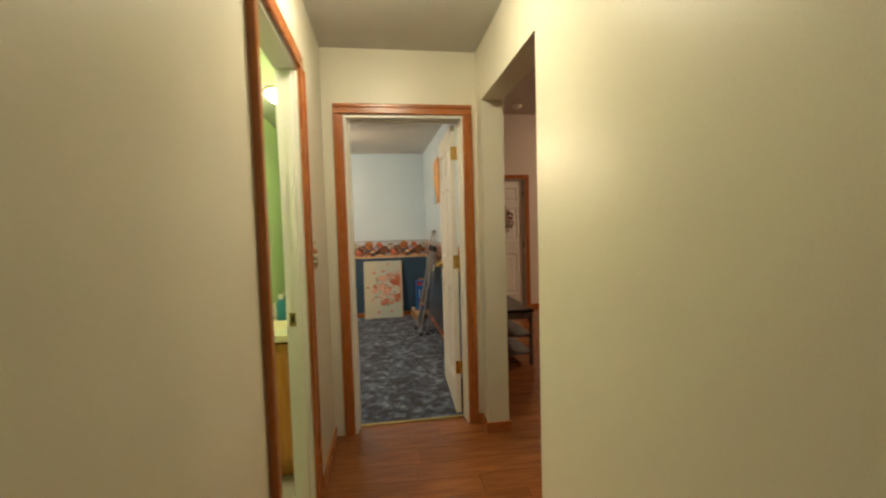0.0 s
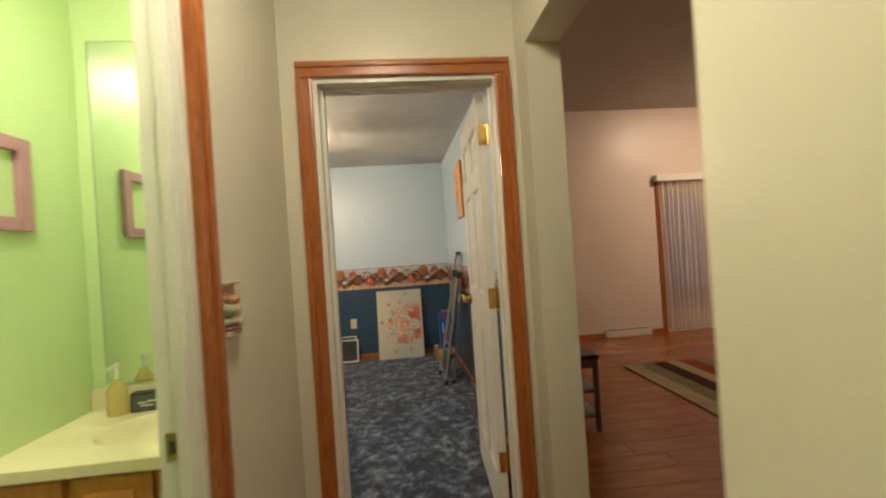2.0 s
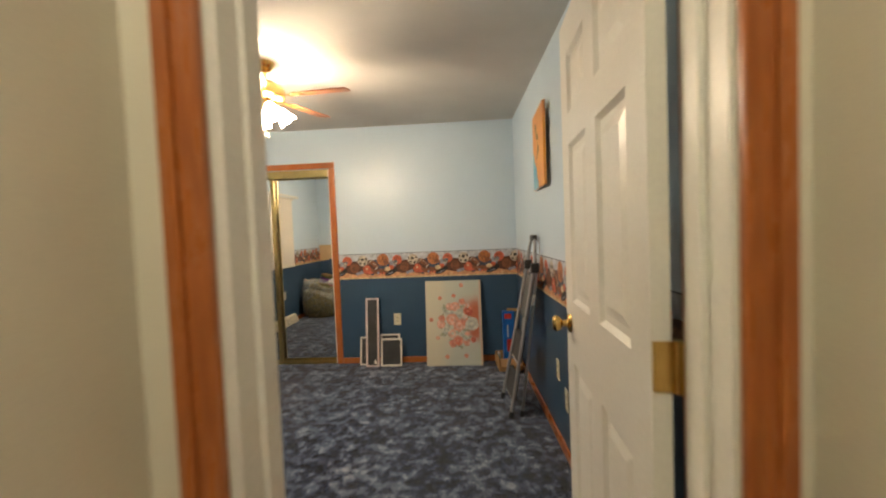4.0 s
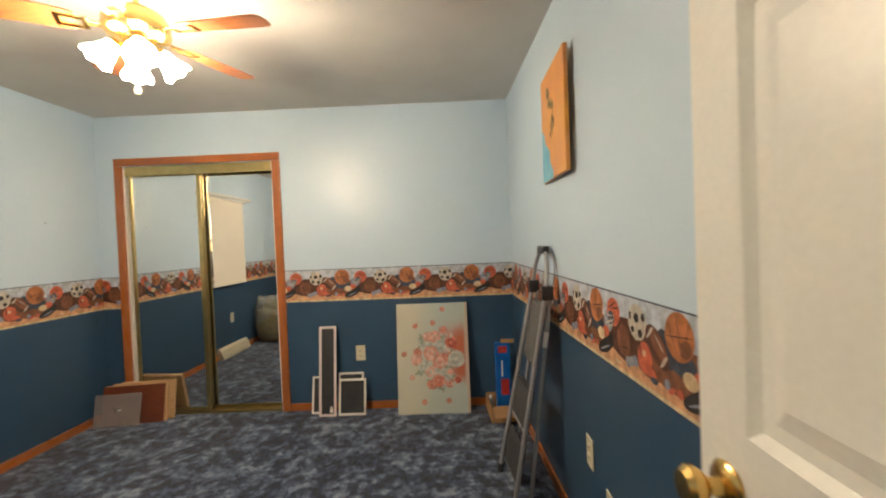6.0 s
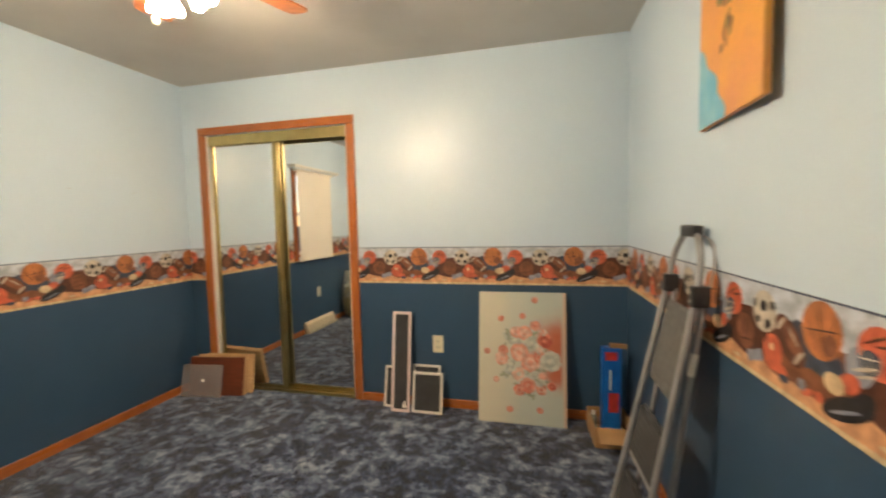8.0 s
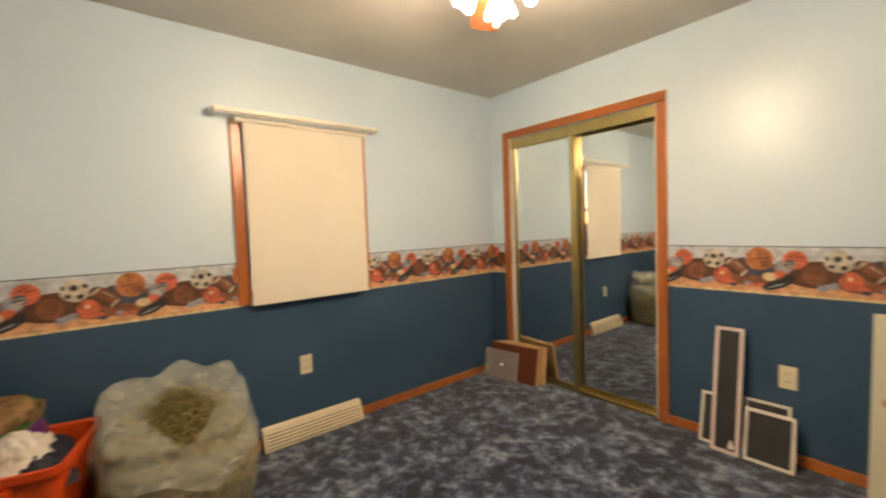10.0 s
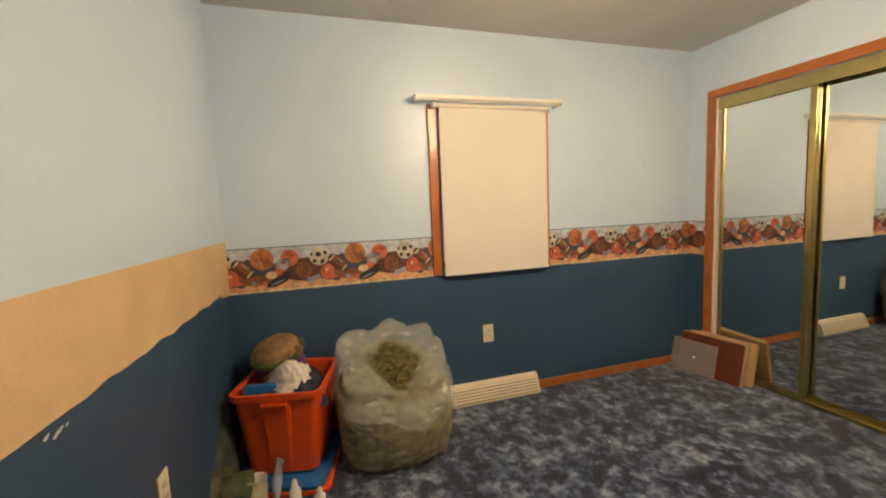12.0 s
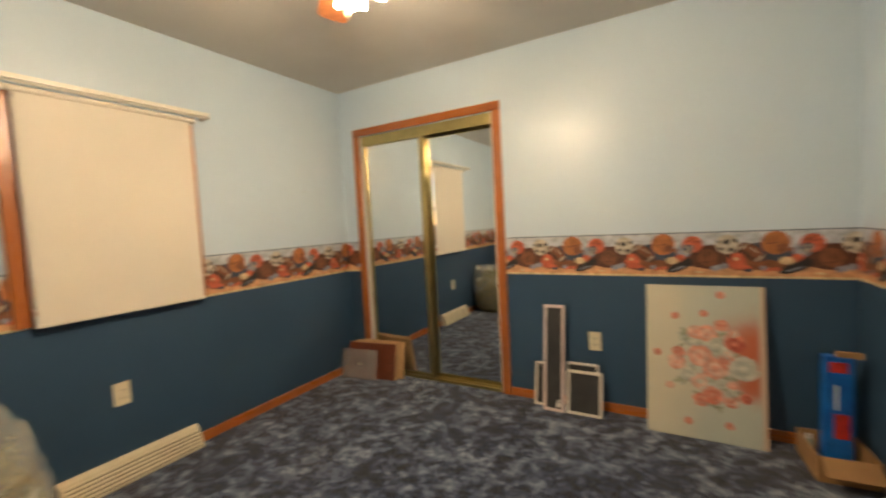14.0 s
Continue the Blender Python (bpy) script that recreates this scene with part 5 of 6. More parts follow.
for sx in (1,):
    bm = bmesh.new()
    p = [(0.1725, -0.055, 0.02), (0.1725, 0.055, 0.02), (0.223, 0.075, 0.39), (0.223, -0.075, 0.39)]
    lo = [bm.verts.new((x - 0.008, y, z)) for x, y, z in p]
    hi = [bm.verts.new((x + 0.014, y * 0.86, z)) for x, y, z in p]
    bm.faces.new(hi)
    for i in range(4):
        bm.faces.new((lo[i], lo[(i + 1) % 4], hi[(i + 1) % 4], hi[i]))
    bmesh.ops.bevel(bm, geom=[e for e in bm.edges if all(v in hi for v in e.verts)], offset=0.006, segments=2, affect="EDGES")
    part("grip_rib", bm, ORANGE, tote, smooth=True)
    part("grip", boxes((0.225, 0.25, -0.06, 0.06, 0.37, 0.385), bevel=0.004), ORANGE, tote)


def cloth(name, label, category, at, turn, size, mat, seed, folds=3, tilt=(0, 0)):
    """A soft folded cloth: stacked wavy layers with rounded edges."""
    o = new(name)
    o.matrix_basis = pose(*at, tilt[0], tilt[1], turn)
    tagged(o, label, category)
    lx, ly, h = size
    for k in range(folds):
        bm = bmesh.new()
        nx = 14
        f = 1 - 0.12 * k
        top = [[None] * (nx + 1) for _ in range(nx + 1)]
        for sgn in (0, 1):
            g = []
            for i in range(nx + 1):
                row = []
                for j in range(nx + 1):
                    u, v = i / nx * 2 - 1, j / nx * 2 - 1
                    edge = (1 - abs(u) ** 6) * (1 - abs(v) ** 6)
                    wob = 0.014 * noise.noise((u * 2.3 + seed, v * 2.3, k)) + 0.006 * noise.noise((u * 6 + seed, v * 6, k))
                    z = h * (k + 0.5) / folds + (0.5 * h / folds * edge ** 0.5 * (1 if sgn else -1)) + wob * 1.2 - 0.02 * (u * u + v * v)
                    row.append(bm.verts.new((lx * f * u * (1 + 0.08 * noise.noise((v * 3, seed, k))), ly * f * v * (1 + 0.08 * noise.noise((u * 3, seed, k + 5))), z)))
                g.append(row)
            for i in range(nx):
                for j in range(nx):
                    q = (g[i][j], g[i + 1][j], g[i + 1][j + 1], g[i][j + 1])
                    bm.faces.new(q if sgn else q[::-1])
        bmesh.ops.remove_doubles(bm, verts=bm.verts[:], dist=0.002)
        part("fold", bm, mat, o, smooth=True)
    return o


cloth("dark_cloth", "crumpled dark navy cloth inside the bin", "cloth", by_bin(-1.90, 0.46, 0.385), 0, (0.185, 0.17, 0.10), DARKC, 3, 2)
cloth("white_towel", "folded white striped towel on top of the bin", "towel", by_bin(-1.845, 0.475, 0.455), 15, (0.15, 0.12, 0.13), TOWEL, 8, 6, (6, 22))
cloth("dark_cloth", "dark mesh cloth tucked at the bin's edge", "cloth", by_bin(-1.80, 0.56, 0.43), -40, (0.07, 0.05, 0.06), DARKC, 5, 2)
bl = thing("blue_tray", "blue plastic tray standing in the orange bin", "tray", by_bin(-1.765, 0.385, 0.31), turn=-12)
part("tray", boxes((-0.02, 0.02, -0.105, 0.105, 0.0, 0.185), bevel=0.018), BLUE, bl, smooth=True)

cave = thing("pet_hideout", "purple pet hideout with bark roof and green trim", "pet house", (-1.99, 0.36, 0.475), turn=40)
cave.matrix_basis = pose(*by_bin(-1.985, 0.375, 0.475), 16, 10, 32)
bm = turned([(0.0, 0.0), (0.125, 0.0), (0.13, 0.02), (0.115, 0.11), (0.10, 0.135), (0.0, 0.137)], 20)
part("wall", bm, PURPLE, cave, smooth=True)
# no opening is cut: a black plug gives the entrance its inner shade
bm = bmesh.new()
bmesh.ops.create_cone(bm, cap_ends=True, segments=18, radius1=0.042, radius2=0.042, depth=0.03, matrix=pose(0.118, -0.02, 0.06, 0, 84, 0))
part("entrance", bm, BLACK, cave, "round black plug for the shaded entrance")
bm = turned([(0.0, 0.128), (0.118, 0.128), (0.126, 0.142), (0.115, 0.168), (0.07, 0.19), (0.0, 0.195)], 26)
for v in bm.verts:
    v.co += Vector((noise.noise(v.co * 14), noise.noise(v.co * 14 + Vector((5, 0, 0))), noise.noise(v.co * 18))) * 0.014
part("bark_roof", bm, BARK, cave, "knobbly brown bark roof", smooth=True)
part("moss_band", turned([(0.128, 0.112), (0.14, 0.118), (0.138, 0.134), (0.12, 0.138)], 26), GREENP, cave, smooth=True)
for a, r, z in ((30, 0.026, 0.145), (62, 0.022, 0.14), (-60, 0.022, 0.05)):
    lg = rod(bmesh.new(), (0.08 * math.cos(radians(a)), 0.10 * math.sin(radians(a)), z), (0.14 * math.cos(radians(a)), 0.14 * math.sin(radians(a)), z), r, n=10)
    part("log_end", lg, BARK, cave, "pale cut log end", smooth=True)

# odds on the carpet by the door wall
PACK = [material("green_seed_packet", (0.035, 0.05, 0.018), 0.35, other=(0.14, 0.13, 0.06), scale=14, fine=60, bump=0.15),
        material("grey_foil_packet", (0.09, 0.10, 0.085), 0.3, other=(0.03, 0.036, 0.028), scale=12, fine=60, bump=0.2),
        material("cream_packet", (0.55, 0.48, 0.30), 0.45, other=(0.40, 0.38, 0.22), scale=12, fine=60, bump=0.15),
        material("pale_blue_packet", (0.35, 0.48, 0.60), 0.4, other=(0.60, 0.60, 0.58), scale=14, fine=60, bump=0.1)]


def packet(label, at, turn, w, h, mat, lean=-14, crumple=0.012, seed=0):
    o = thing("packet", label, "packet", at, group="packets on the carpet")
    o.matrix_basis = pose(*at, lean, 0, turn)
    bm = bmesh.new()
    g = {}
    for sgn in (1, -1):
        for i in range(9):
            for j in range(11):
                u, v = i / 8, j / 10
                puff = 0.022 * math.sin(math.pi * u) * math.sin(math.pi * min(1, v * 1.15)) * sgn
                g[sgn, i, j] = bm.verts.new((w * (u - 0.5), puff + crumple * noise.noise((u * 3 + seed, v * 3, 0)), h * v * (1 + 0.03 * noise.noise((u * 6 + seed, 1, 0)))))
        for i in range(8):
            for j in range(10):
                q = [g[sgn, i, j], g[sgn, i + 1, j], g[sgn, i + 1, j + 1], g[sgn, i, j + 1]]
                bm.faces.new(q if sgn < 0 else q[::-1])
    part("pouch", bm, mat, o, smooth=True)
    part("top_seal", boxes((-w / 2, w / 2, -0.002, 0.002, h * 0.985, h * 1.03)), mat, o)
    return o


packet("tall crumpled grey foil packet leaning on the wall", (-1.72, 0.262, 0.01), 150, 0.15, 0.30, PACK[1], seed=1)
packet("grey foil sheet packet standing by the orange bin", (-1.86, 0.262, 0.01), 162, 0.13, 0.44, PACK[1], -8, 0.02, 6)
packet("green printed packet standing on the carpet", (-1.60, 0.25, 0.01), 110, 0.13, 0.21, PACK[0], seed=2)
packet("green and brown packet standing on the carpet", (-1.56, 0.32, 0.01), 95, 0.13, 0.20, PACK[0], seed=3)
packet("cream printed packet on the carpet", (-1.55, 0.385, 0.01), 80, 0.09, 0.15, PACK[2], seed=4)
packet("thin pale blue packet on the carpet", (-1.62, 0.45, 0.01), 40, 0.05, 0.20, PACK[3], seed=5)
cup = thing("white_bowl", "small white plastic cup on the carpet", "cup", (-1.68, 0.372, 0.005))
part("cup", turned([(0.0, 0.0), (0.03, 0.0), (0.048, 0.11), (0.051, 0.115), (0.046, 0.112), (0.028, 0.01), (0.0, 0.008)], 24), WHITE, cup, smooth=True)
for x, y, h in ((-1.575, 0.545, 0.14), (-1.525, 0.65, 0.11)):
    bo = thing("white_bottle", "small white plastic bottle with a nozzle cap", "bottle", (x, y, 0.005), group="small bottles")
    part("bottle", turned([(0.0, 0.0), (0.022, 0.0), (0.025, 0.01), (0.025, h * 0.62), (0.012, h * 0.75), (0.011, h * 0.78), (0.0, h * 0.78)], 18), WHITE, bo, smooth=True)
    part("cap", turned([(0.0, h * 0.781), (0.014, h * 0.781), (0.013, h * 0.9), (0.005, h), (0.0, h)], 14), WHITE, bo, smooth=True)

# ---------- hall ----------
STONE = material("cast_plaster_cream", (0.62, 0.48, 0.33), 0.75, other=(0.50, 0.36, 0.24), scale=25, fine=150, bump=0.3)
PLP = [STONE, material("plaster_rose", (0.50, 0.26, 0.19), 0.75, scale=30, fine=150, bump=0.3), material("plaster_sage", (0.36, 0.36, 0.24), 0.75, scale=30, fine=150, bump=0.3), material("plaster_amber", (0.52, 0.27, 0.09), 0.75, scale=30, fine=150, bump=0.3)]
pl = thing("wall_plaque", "small cream plaster relief plaque on the hall wall", "wall plaque")
part("board", boxes((HALL_L, HALL_L + 0.014, -0.652, -0.578, 1.10, 1.285), bevel=0.004), STONE, pl)
part("ledge", boxes((HALL_L, HALL_L + 0.024, -0.660, -0.570, 1.283, 1.294), bevel=0.003), STONE, pl)
part("ledge", boxes((HALL_L, HALL_L + 0.026, -0.655, -0.575, 1.098, 1.118), bevel=0.005), STONE, pl)
for y, z, ry, rz, rx, mat in ((-0.632, 1.235, 0.016, 0.022, 0.018, 1), (-0.628, 1.19, 0.024, 0.034, 0.022, 2), (-0.596, 1.225, 0.018, 0.018, 0.02, 3), (-0.590, 1.185, 0.022, 0.032, 0.024, 0),
                              (-0.622, 1.152, 0.032, 0.018, 0.026, 2), (-0.597, 1.142, 0.030, 0.018, 0.026, 0), (-0.61, 1.127, 0.042, 0.013, 0.024, 1)):
    bm = bmesh.new()
    bmesh.ops.create_icosphere(bm, subdivisions=3, radius=1, matrix=Matrix.Translation((HALL_L + 0.010, y, z)) @ Matrix.Diagonal((rx, ry, rz, 1)))
    for v in bm.verts:
        v.co += Vector((0.006, 0.006, 0.006)) * noise.noise(v.co * 70)
    part("relief", bm, PLP[mat], pl, smooth=True)

pl.matrix_basis = Matrix.Translation((0, 0, 0.388)) @ Matrix.Diagonal((1, 1, 0.68, 1))

hl = thing("ceiling_lamp", "lit round opal glass lamp on the hall ceiling", "ceiling lamp", (0.50, -1.08, TOP))
part("base", turned([(0.0, 0.0), (0.15, 0.0), (0.15, -0.018), (0.13, -0.022), (0.0, -0.022)], 28), BRASS, hl, smooth=True)
part("glass_bowl", turned([(0.135, -0.022), (0.13, -0.05), (0.10, -0.085), (0.05, -0.10), (0.0, -0.103)], 28), HALL_LIGHT, hl, "lit opal glass bowl", smooth=True)

# ---------- bathroom ----------
mi = thing("bathroom_mirror", "large frameless mirror on the lime green wall", "mirror")
part("glass", boxes((-0.605, -0.02, -0.006, -0.0005, 0.885, 2.20)), MIRROR, mi)
part("edge", boxes((-0.6085, -0.605, -0.0065, -0.0005, 0.885, 2.2035), (-0.605, -0.02, -0.0065, -0.0005, 2.20, 2.2035)), STEEL, mi, "thin dark mirror edge")

van = thing("vanity_cabinet", "honey oak bathroom vanity with raised-panel fronts", "vanity")
VF, VT = -0.44, 0.755
part("body", boxes((BATH_W + 0.002, -0.004, VF, -0.003, 0.09, 0.655), (BATH_W + 0.002, -0.004, VF, VF + 0.02, 0.655, VT), (BATH_W + 0.002, BATH_W + 0.02, VF + 0.02, -0.003, 0.655, VT), (-0.022, -0.004, VF + 0.02, -0.003, 0.655, VT), (BATH_W + 0.002, -0.004, VF + 0.06, -0.003, 0.005, 0.09)), OAK, van)
CHR = CHROME


def front(name, x0, x1, z0, z1, handle):
    f = part(name, boxes((x0, x1, VF - 0.018, VF - 0.001, z0, z1), bevel=0.003), OAK, van)
    part("raised_panel", boxes((x0 + 0.045, x1 - 0.045, VF - 0.025, VF - 0.017, z0 + 0.04, z1 - 0.04), bevel=0.0035), OAK, f)
    hx, hz, vert = handle
    d = Vector((0, 0, 0.045)) if vert else Vector((0.045, 0, 0))
    c = Vector((hx, VF - 0.045, hz))
    bm = rod(bmesh.new(), c - d, c + d, 0.006)
    rod(bm, c - d * 0.8, c - d * 0.8 + Vector((0, 0.027, 0)), 0.004)
    rod(bm, c + d * 0.8, c + d * 0.8 + Vector((0, 0.027, 0)), 0.004)
    part("handle", bm, CHR, f, "silver bar handle", smooth=True)


front("door", BATH_W + 0.012, -0.425, 0.11, VT - 0.012, (-0.455, 0.66, True))
front("drawer", -0.405, -0.19, 0.575, VT - 0.012, (-0.298, 0.66, False))
front("drawer", -0.405, -0.19, 0.345, 0.56, (-0.298, 0.45, False))
front("drawer", -0.405, -0.19, 0.11, 0.33, (-0.298, 0.22, False))
front("door", -0.175, -0.012, 0.11, VT - 0.012, (-0.15, 0.66, True))

top = thing("bathroom_counter", "cream moulded vanity top with an oval basin", "countertop")
bm = bmesh.new()
cx, cy, k = -0.27, -0.235, 48
ell = [[bm.verts.new((cx + 0.205 * s * math.cos(2 * math.pi * i / k), cy + 0.15 * s * math.sin(2 * math.pi * i / k), z)) for i in range(k)] for s, z in ((1.0, 0.792), (0.97, 0.787), (0.90, 0.76), (0.75, 0.71), (0.45, 0.675), (0.12, 0.668))]
for p, q in zip(ell, ell[1:]):
    for i in range(k):
        bm.faces.new((p[i], p[(i + 1) % k], q[(i + 1) % k], q[i]))
bm.faces.new(ell[-1])
x0, x1, y0, y1 = BATH_W + 0.001, -0.002, -0.475, -0.002
out, low = [], []
for i in range(k):
    c, s = math.cos(2 * math.pi * i / k), math.sin(2 * math.pi * i / k)
    t = min((x1 - cx) / c if c > 1e-6 else ((x0 - cx) / c if c < -1e-6 else 9), (y1 - cy) / s if s > 1e-6 else ((y0 - cy) / s if s < -1e-6 else 9))
    out.append(bm.verts.new((cx + c * t, cy + s * t, 0.79)))
    low.append(bm.verts.new((cx + c * t, cy + s * t, 0.757)))
for i in range(k):
    j = (i + 1) % k
    bm.faces.new((out[i], out[j], ell[0][j], ell[0][i]))
    bm.faces.new((low[i], low[j], out[j], out[i]))
bmesh.ops.recalc_face_normals(bm, faces=bm.faces[:])
part("basin_top", bm, COUNTER, top, smooth=True)
part("backsplash", boxes((BATH_W + 0.001, -0.002, -0.02, -0.007, 0.791, 0.872), bevel=0.004), COUNTER, top)
tap = thing("faucet", "chrome bathroom faucet with lever handle", "faucet", (-0.27, -0.065, 0.791))
part("base", boxes((-0.07, 0.07, -0.025, 0.025, 0, 0.014), bevel=0.006), CHROME, tap)
bm = rod(bmesh.new(), (0, 0, 0.01), (0, 0, 0.07), 0.022, 0.018, 18)
part("spout", rod(bm, (0, 0.005, 0.055), (0, -0.11, 0.075), 0.014, 0.011, 14), CHROME, tap, smooth=True)
part("lever", rod(bmesh.new(), (0, 0, 0.07), (0, -0.03, 0.115), 0.012, 0.016), CHROME, tap, smooth=True)
SOAP = clear("clear_yellow_soap", color=(0.95, 0.85, 0.5), alpha_mix=0.5, rough=0.1, white=(0.72, 0.62, 0.30))
so = thing("soap_bottle", "clear pump bottle of yellow soap on the vanity", "soap bottle", (-0.52, -0.085, 0.791))
part("bottle", turned([(0.0, 0.0), (0.03, 0.0), (0.033, 0.01), (0.033, 0.09), (0.016, 0.12), (0.013, 0.13), (0.0, 0.13)], 20), SOAP, so, smooth=True)
part("pump", rod(rod(bmesh.new(), (0, 0, 0.13), (0, 0, 0.185), 0.007), (0.0, 0.01, 0.18), (0.0, -0.04, 0.176), 0.006), WHITE, so, "white pump")
sg = thing("small_sign", "small black box sign with white writing", "sign", (-0.425, -0.06, 0.791), turn=6)
part("block", boxes((-0.055, 0.055, -0.02, 0.02, 0, 0.07), bevel=0.002), BLACK, sg)
part("face", boxes((-0.048, 0.048, -0.0215, -0.0195, 0.006, 0.064)), material("dark_grey_print", (0.10, 0.10, 0.095), 0.6, scale=30), sg)
part("writing", boxes((-0.03, -0.005, -0.0225, -0.021, 0.032, 0.037), (0.0, 0.032, -0.0225, -0.021, 0.036, 0.041), (-0.02, 0.02, -0.0225, -0.021, 0.022, 0.026)), WHITE, sg, "white bars of writing")
tea = thing("blue_bottle", "small teal bottle on the vanity top", "bottle", (-0.17, -0.075, 0.791))
part("bottle", turned([(0.0, 0.0), (0.028, 0.0), (0.03, 0.01), (0.03, 0.10), (0.014, 0.125), (0.0, 0.126)], 18), material("teal_plastic", (0.03, 0.22, 0.26), 0.3, scale=12), tea, smooth=True)
part("cap", turned([(0.0, 0.1262), (0.016, 0.1262), (0.016, 0.155), (0.0, 0.157)], 14), WHITE, tea, smooth=True)
PINK = material("mauve_painted_frame", (0.52, 0.27, 0.36), 0.5, other=(0.47, 0.23, 0.32), scale=10, fine=120, bump=0.05)
pf = thing("empty_frame", "empty mauve picture frame on the green wall", "picture frame", (BATH_W, -0.36, 1.46), turn=90)
for s in ((-0.13, -0.085, -0.022, -0.001, 0, 0.30), (0.085, 0.13, -0.022, -0.001, 0, 0.30), (-0.085, 0.085, -0.022, -0.001, 0, 0.045), (-0.085, 0.085, -0.022, -0.001, 0.255, 0.30)):
    part("bar", boxes(s, bevel=0.006), PINK, pf)
bl = thing("ceiling_lamp", "lit round opal lamp on the bathroom ceiling", "ceiling lamp", (-0.30, -0.85, TOP))
part("base", turned([(0.0, 0.0), (0.14, 0.0), (0.14, -0.018), (0.0, -0.018)], 28), BRASS, bl, smooth=True)
part("glass_bowl", turned([(0.125, -0.018), (0.12, -0.05), (0.09, -0.08), (0.0, -0.095)], 28), BATH_LIGHT, bl, "lit opal glass bowl", smooth=True)

# ---------- living room ----------
ENT = thing("door_2", "white six-panel front door in an oak casing", "door", (1.805, NORTH + 0.05, 0.01), kind="structure")
six_panel_door(ENT, 0.86, 2.02, 0.045, WHITE)
for z in (0.25, 1.0, 1.8):
    part("hinge", boxes((0.862, 0.878, -0.006, 0.02, z - 0.05, z + 0.05), bevel=0.002), BLACK, ENT, "dark hinge plate")
part("dark_strip", boxes((0.8605, 0.868, 0.0, 0.03, 0.0, 0.85)), BLACK, ENT, "dark strip along the door edge")
WREATH = [flat("dried_red_flower", (0.40, 0.12, 0.09), 0.9), flat("dried_brown_leaf", (0.22, 0.12, 0.07), 0.9), flat("dried_pink_flower", (0.55, 0.30, 0.25), 0.9)]
wr = thing("door_spray", "dried red flower spray hanging on the front door", "wreath", (2.37, NORTH + 0.044, 1.44))
bm = bmesh.new()
rng = random.Random(21)
for k in range(160):
    a, r = rng.uniform(0, 6.28), 0.13 * math.sqrt(rng.random())
    c = Vector((r * math.cos(a), -0.02 - rng.uniform(0, 0.04), r * 1.3 * math.sin(a) - 0.04))
    q = rng.uniform(0.012, 0.03)
    d1 = Vector((rng.uniform(-1, 1), rng.uniform(-1, 1), rng.uniform(-1, 1))).normalized() * q
    d2 = d1.cross(Vector((rng.uniform(-1, 1), 1, rng.uniform(-1, 1)))).normalized() * q * 0.6
    bm.faces.new([bm.verts.new(c + d) for d in (d1, d2, -d1, -d2)]).material_index = rng.randrange(3)
part("dried_flowers", bm, WREATH, wr)
part("stem", rod(bmesh.new(), (0, -0.012, 0.2), (0, -0.012, -0.25), 0.008), WREATH[1], wr)
casing("trim_front_door", ((1.73, 1.792, NORTH - 0.018, NORTH, 0, 2.048), (2.688, 2.75, NORTH - 0.018, NORTH, 0, 2.048)), "varnished oak front door casing")
casing("trim_front_door_head", ((1.73, 2.75, NORTH - 0.018, NORTH, 2.05, 2.11),), "varnished oak front door head casing", TRIM_FLAT)
solid("trim_front_jamb", boxes((1.79, 1.803, NORTH, NORTH + 0.16, 0, 2.05), (2.677, 2.69, NORTH, NORTH + 0.16, 0, 2.05), (1.803, 2.677, NORTH, NORTH + 0.16, 2.035, 2.05), (1.803, 2.677, NORTH + 0.10, NORTH + 0.16, 0.0, 2.035)), WHITE, "white front door jamb", "door jamb")

casing("trim_patio_door", ((3.968, 4.032, NORTH - 0.018, NORTH, 0, 2.03), (5.868, 5.932, NORTH - 0.018, NORTH, 0, 2.03)), "varnished oak patio door casing")
casing("trim_patio_head", ((3.968, 5.932, NORTH - 0.018, NORTH, 2.032, 2.09),), "varnished oak patio door head casing", TRIM_FLAT)


MUNTIN = material("dark_grey_muntin", (0.10, 0.11, 0.13), 0.5, scale=9)


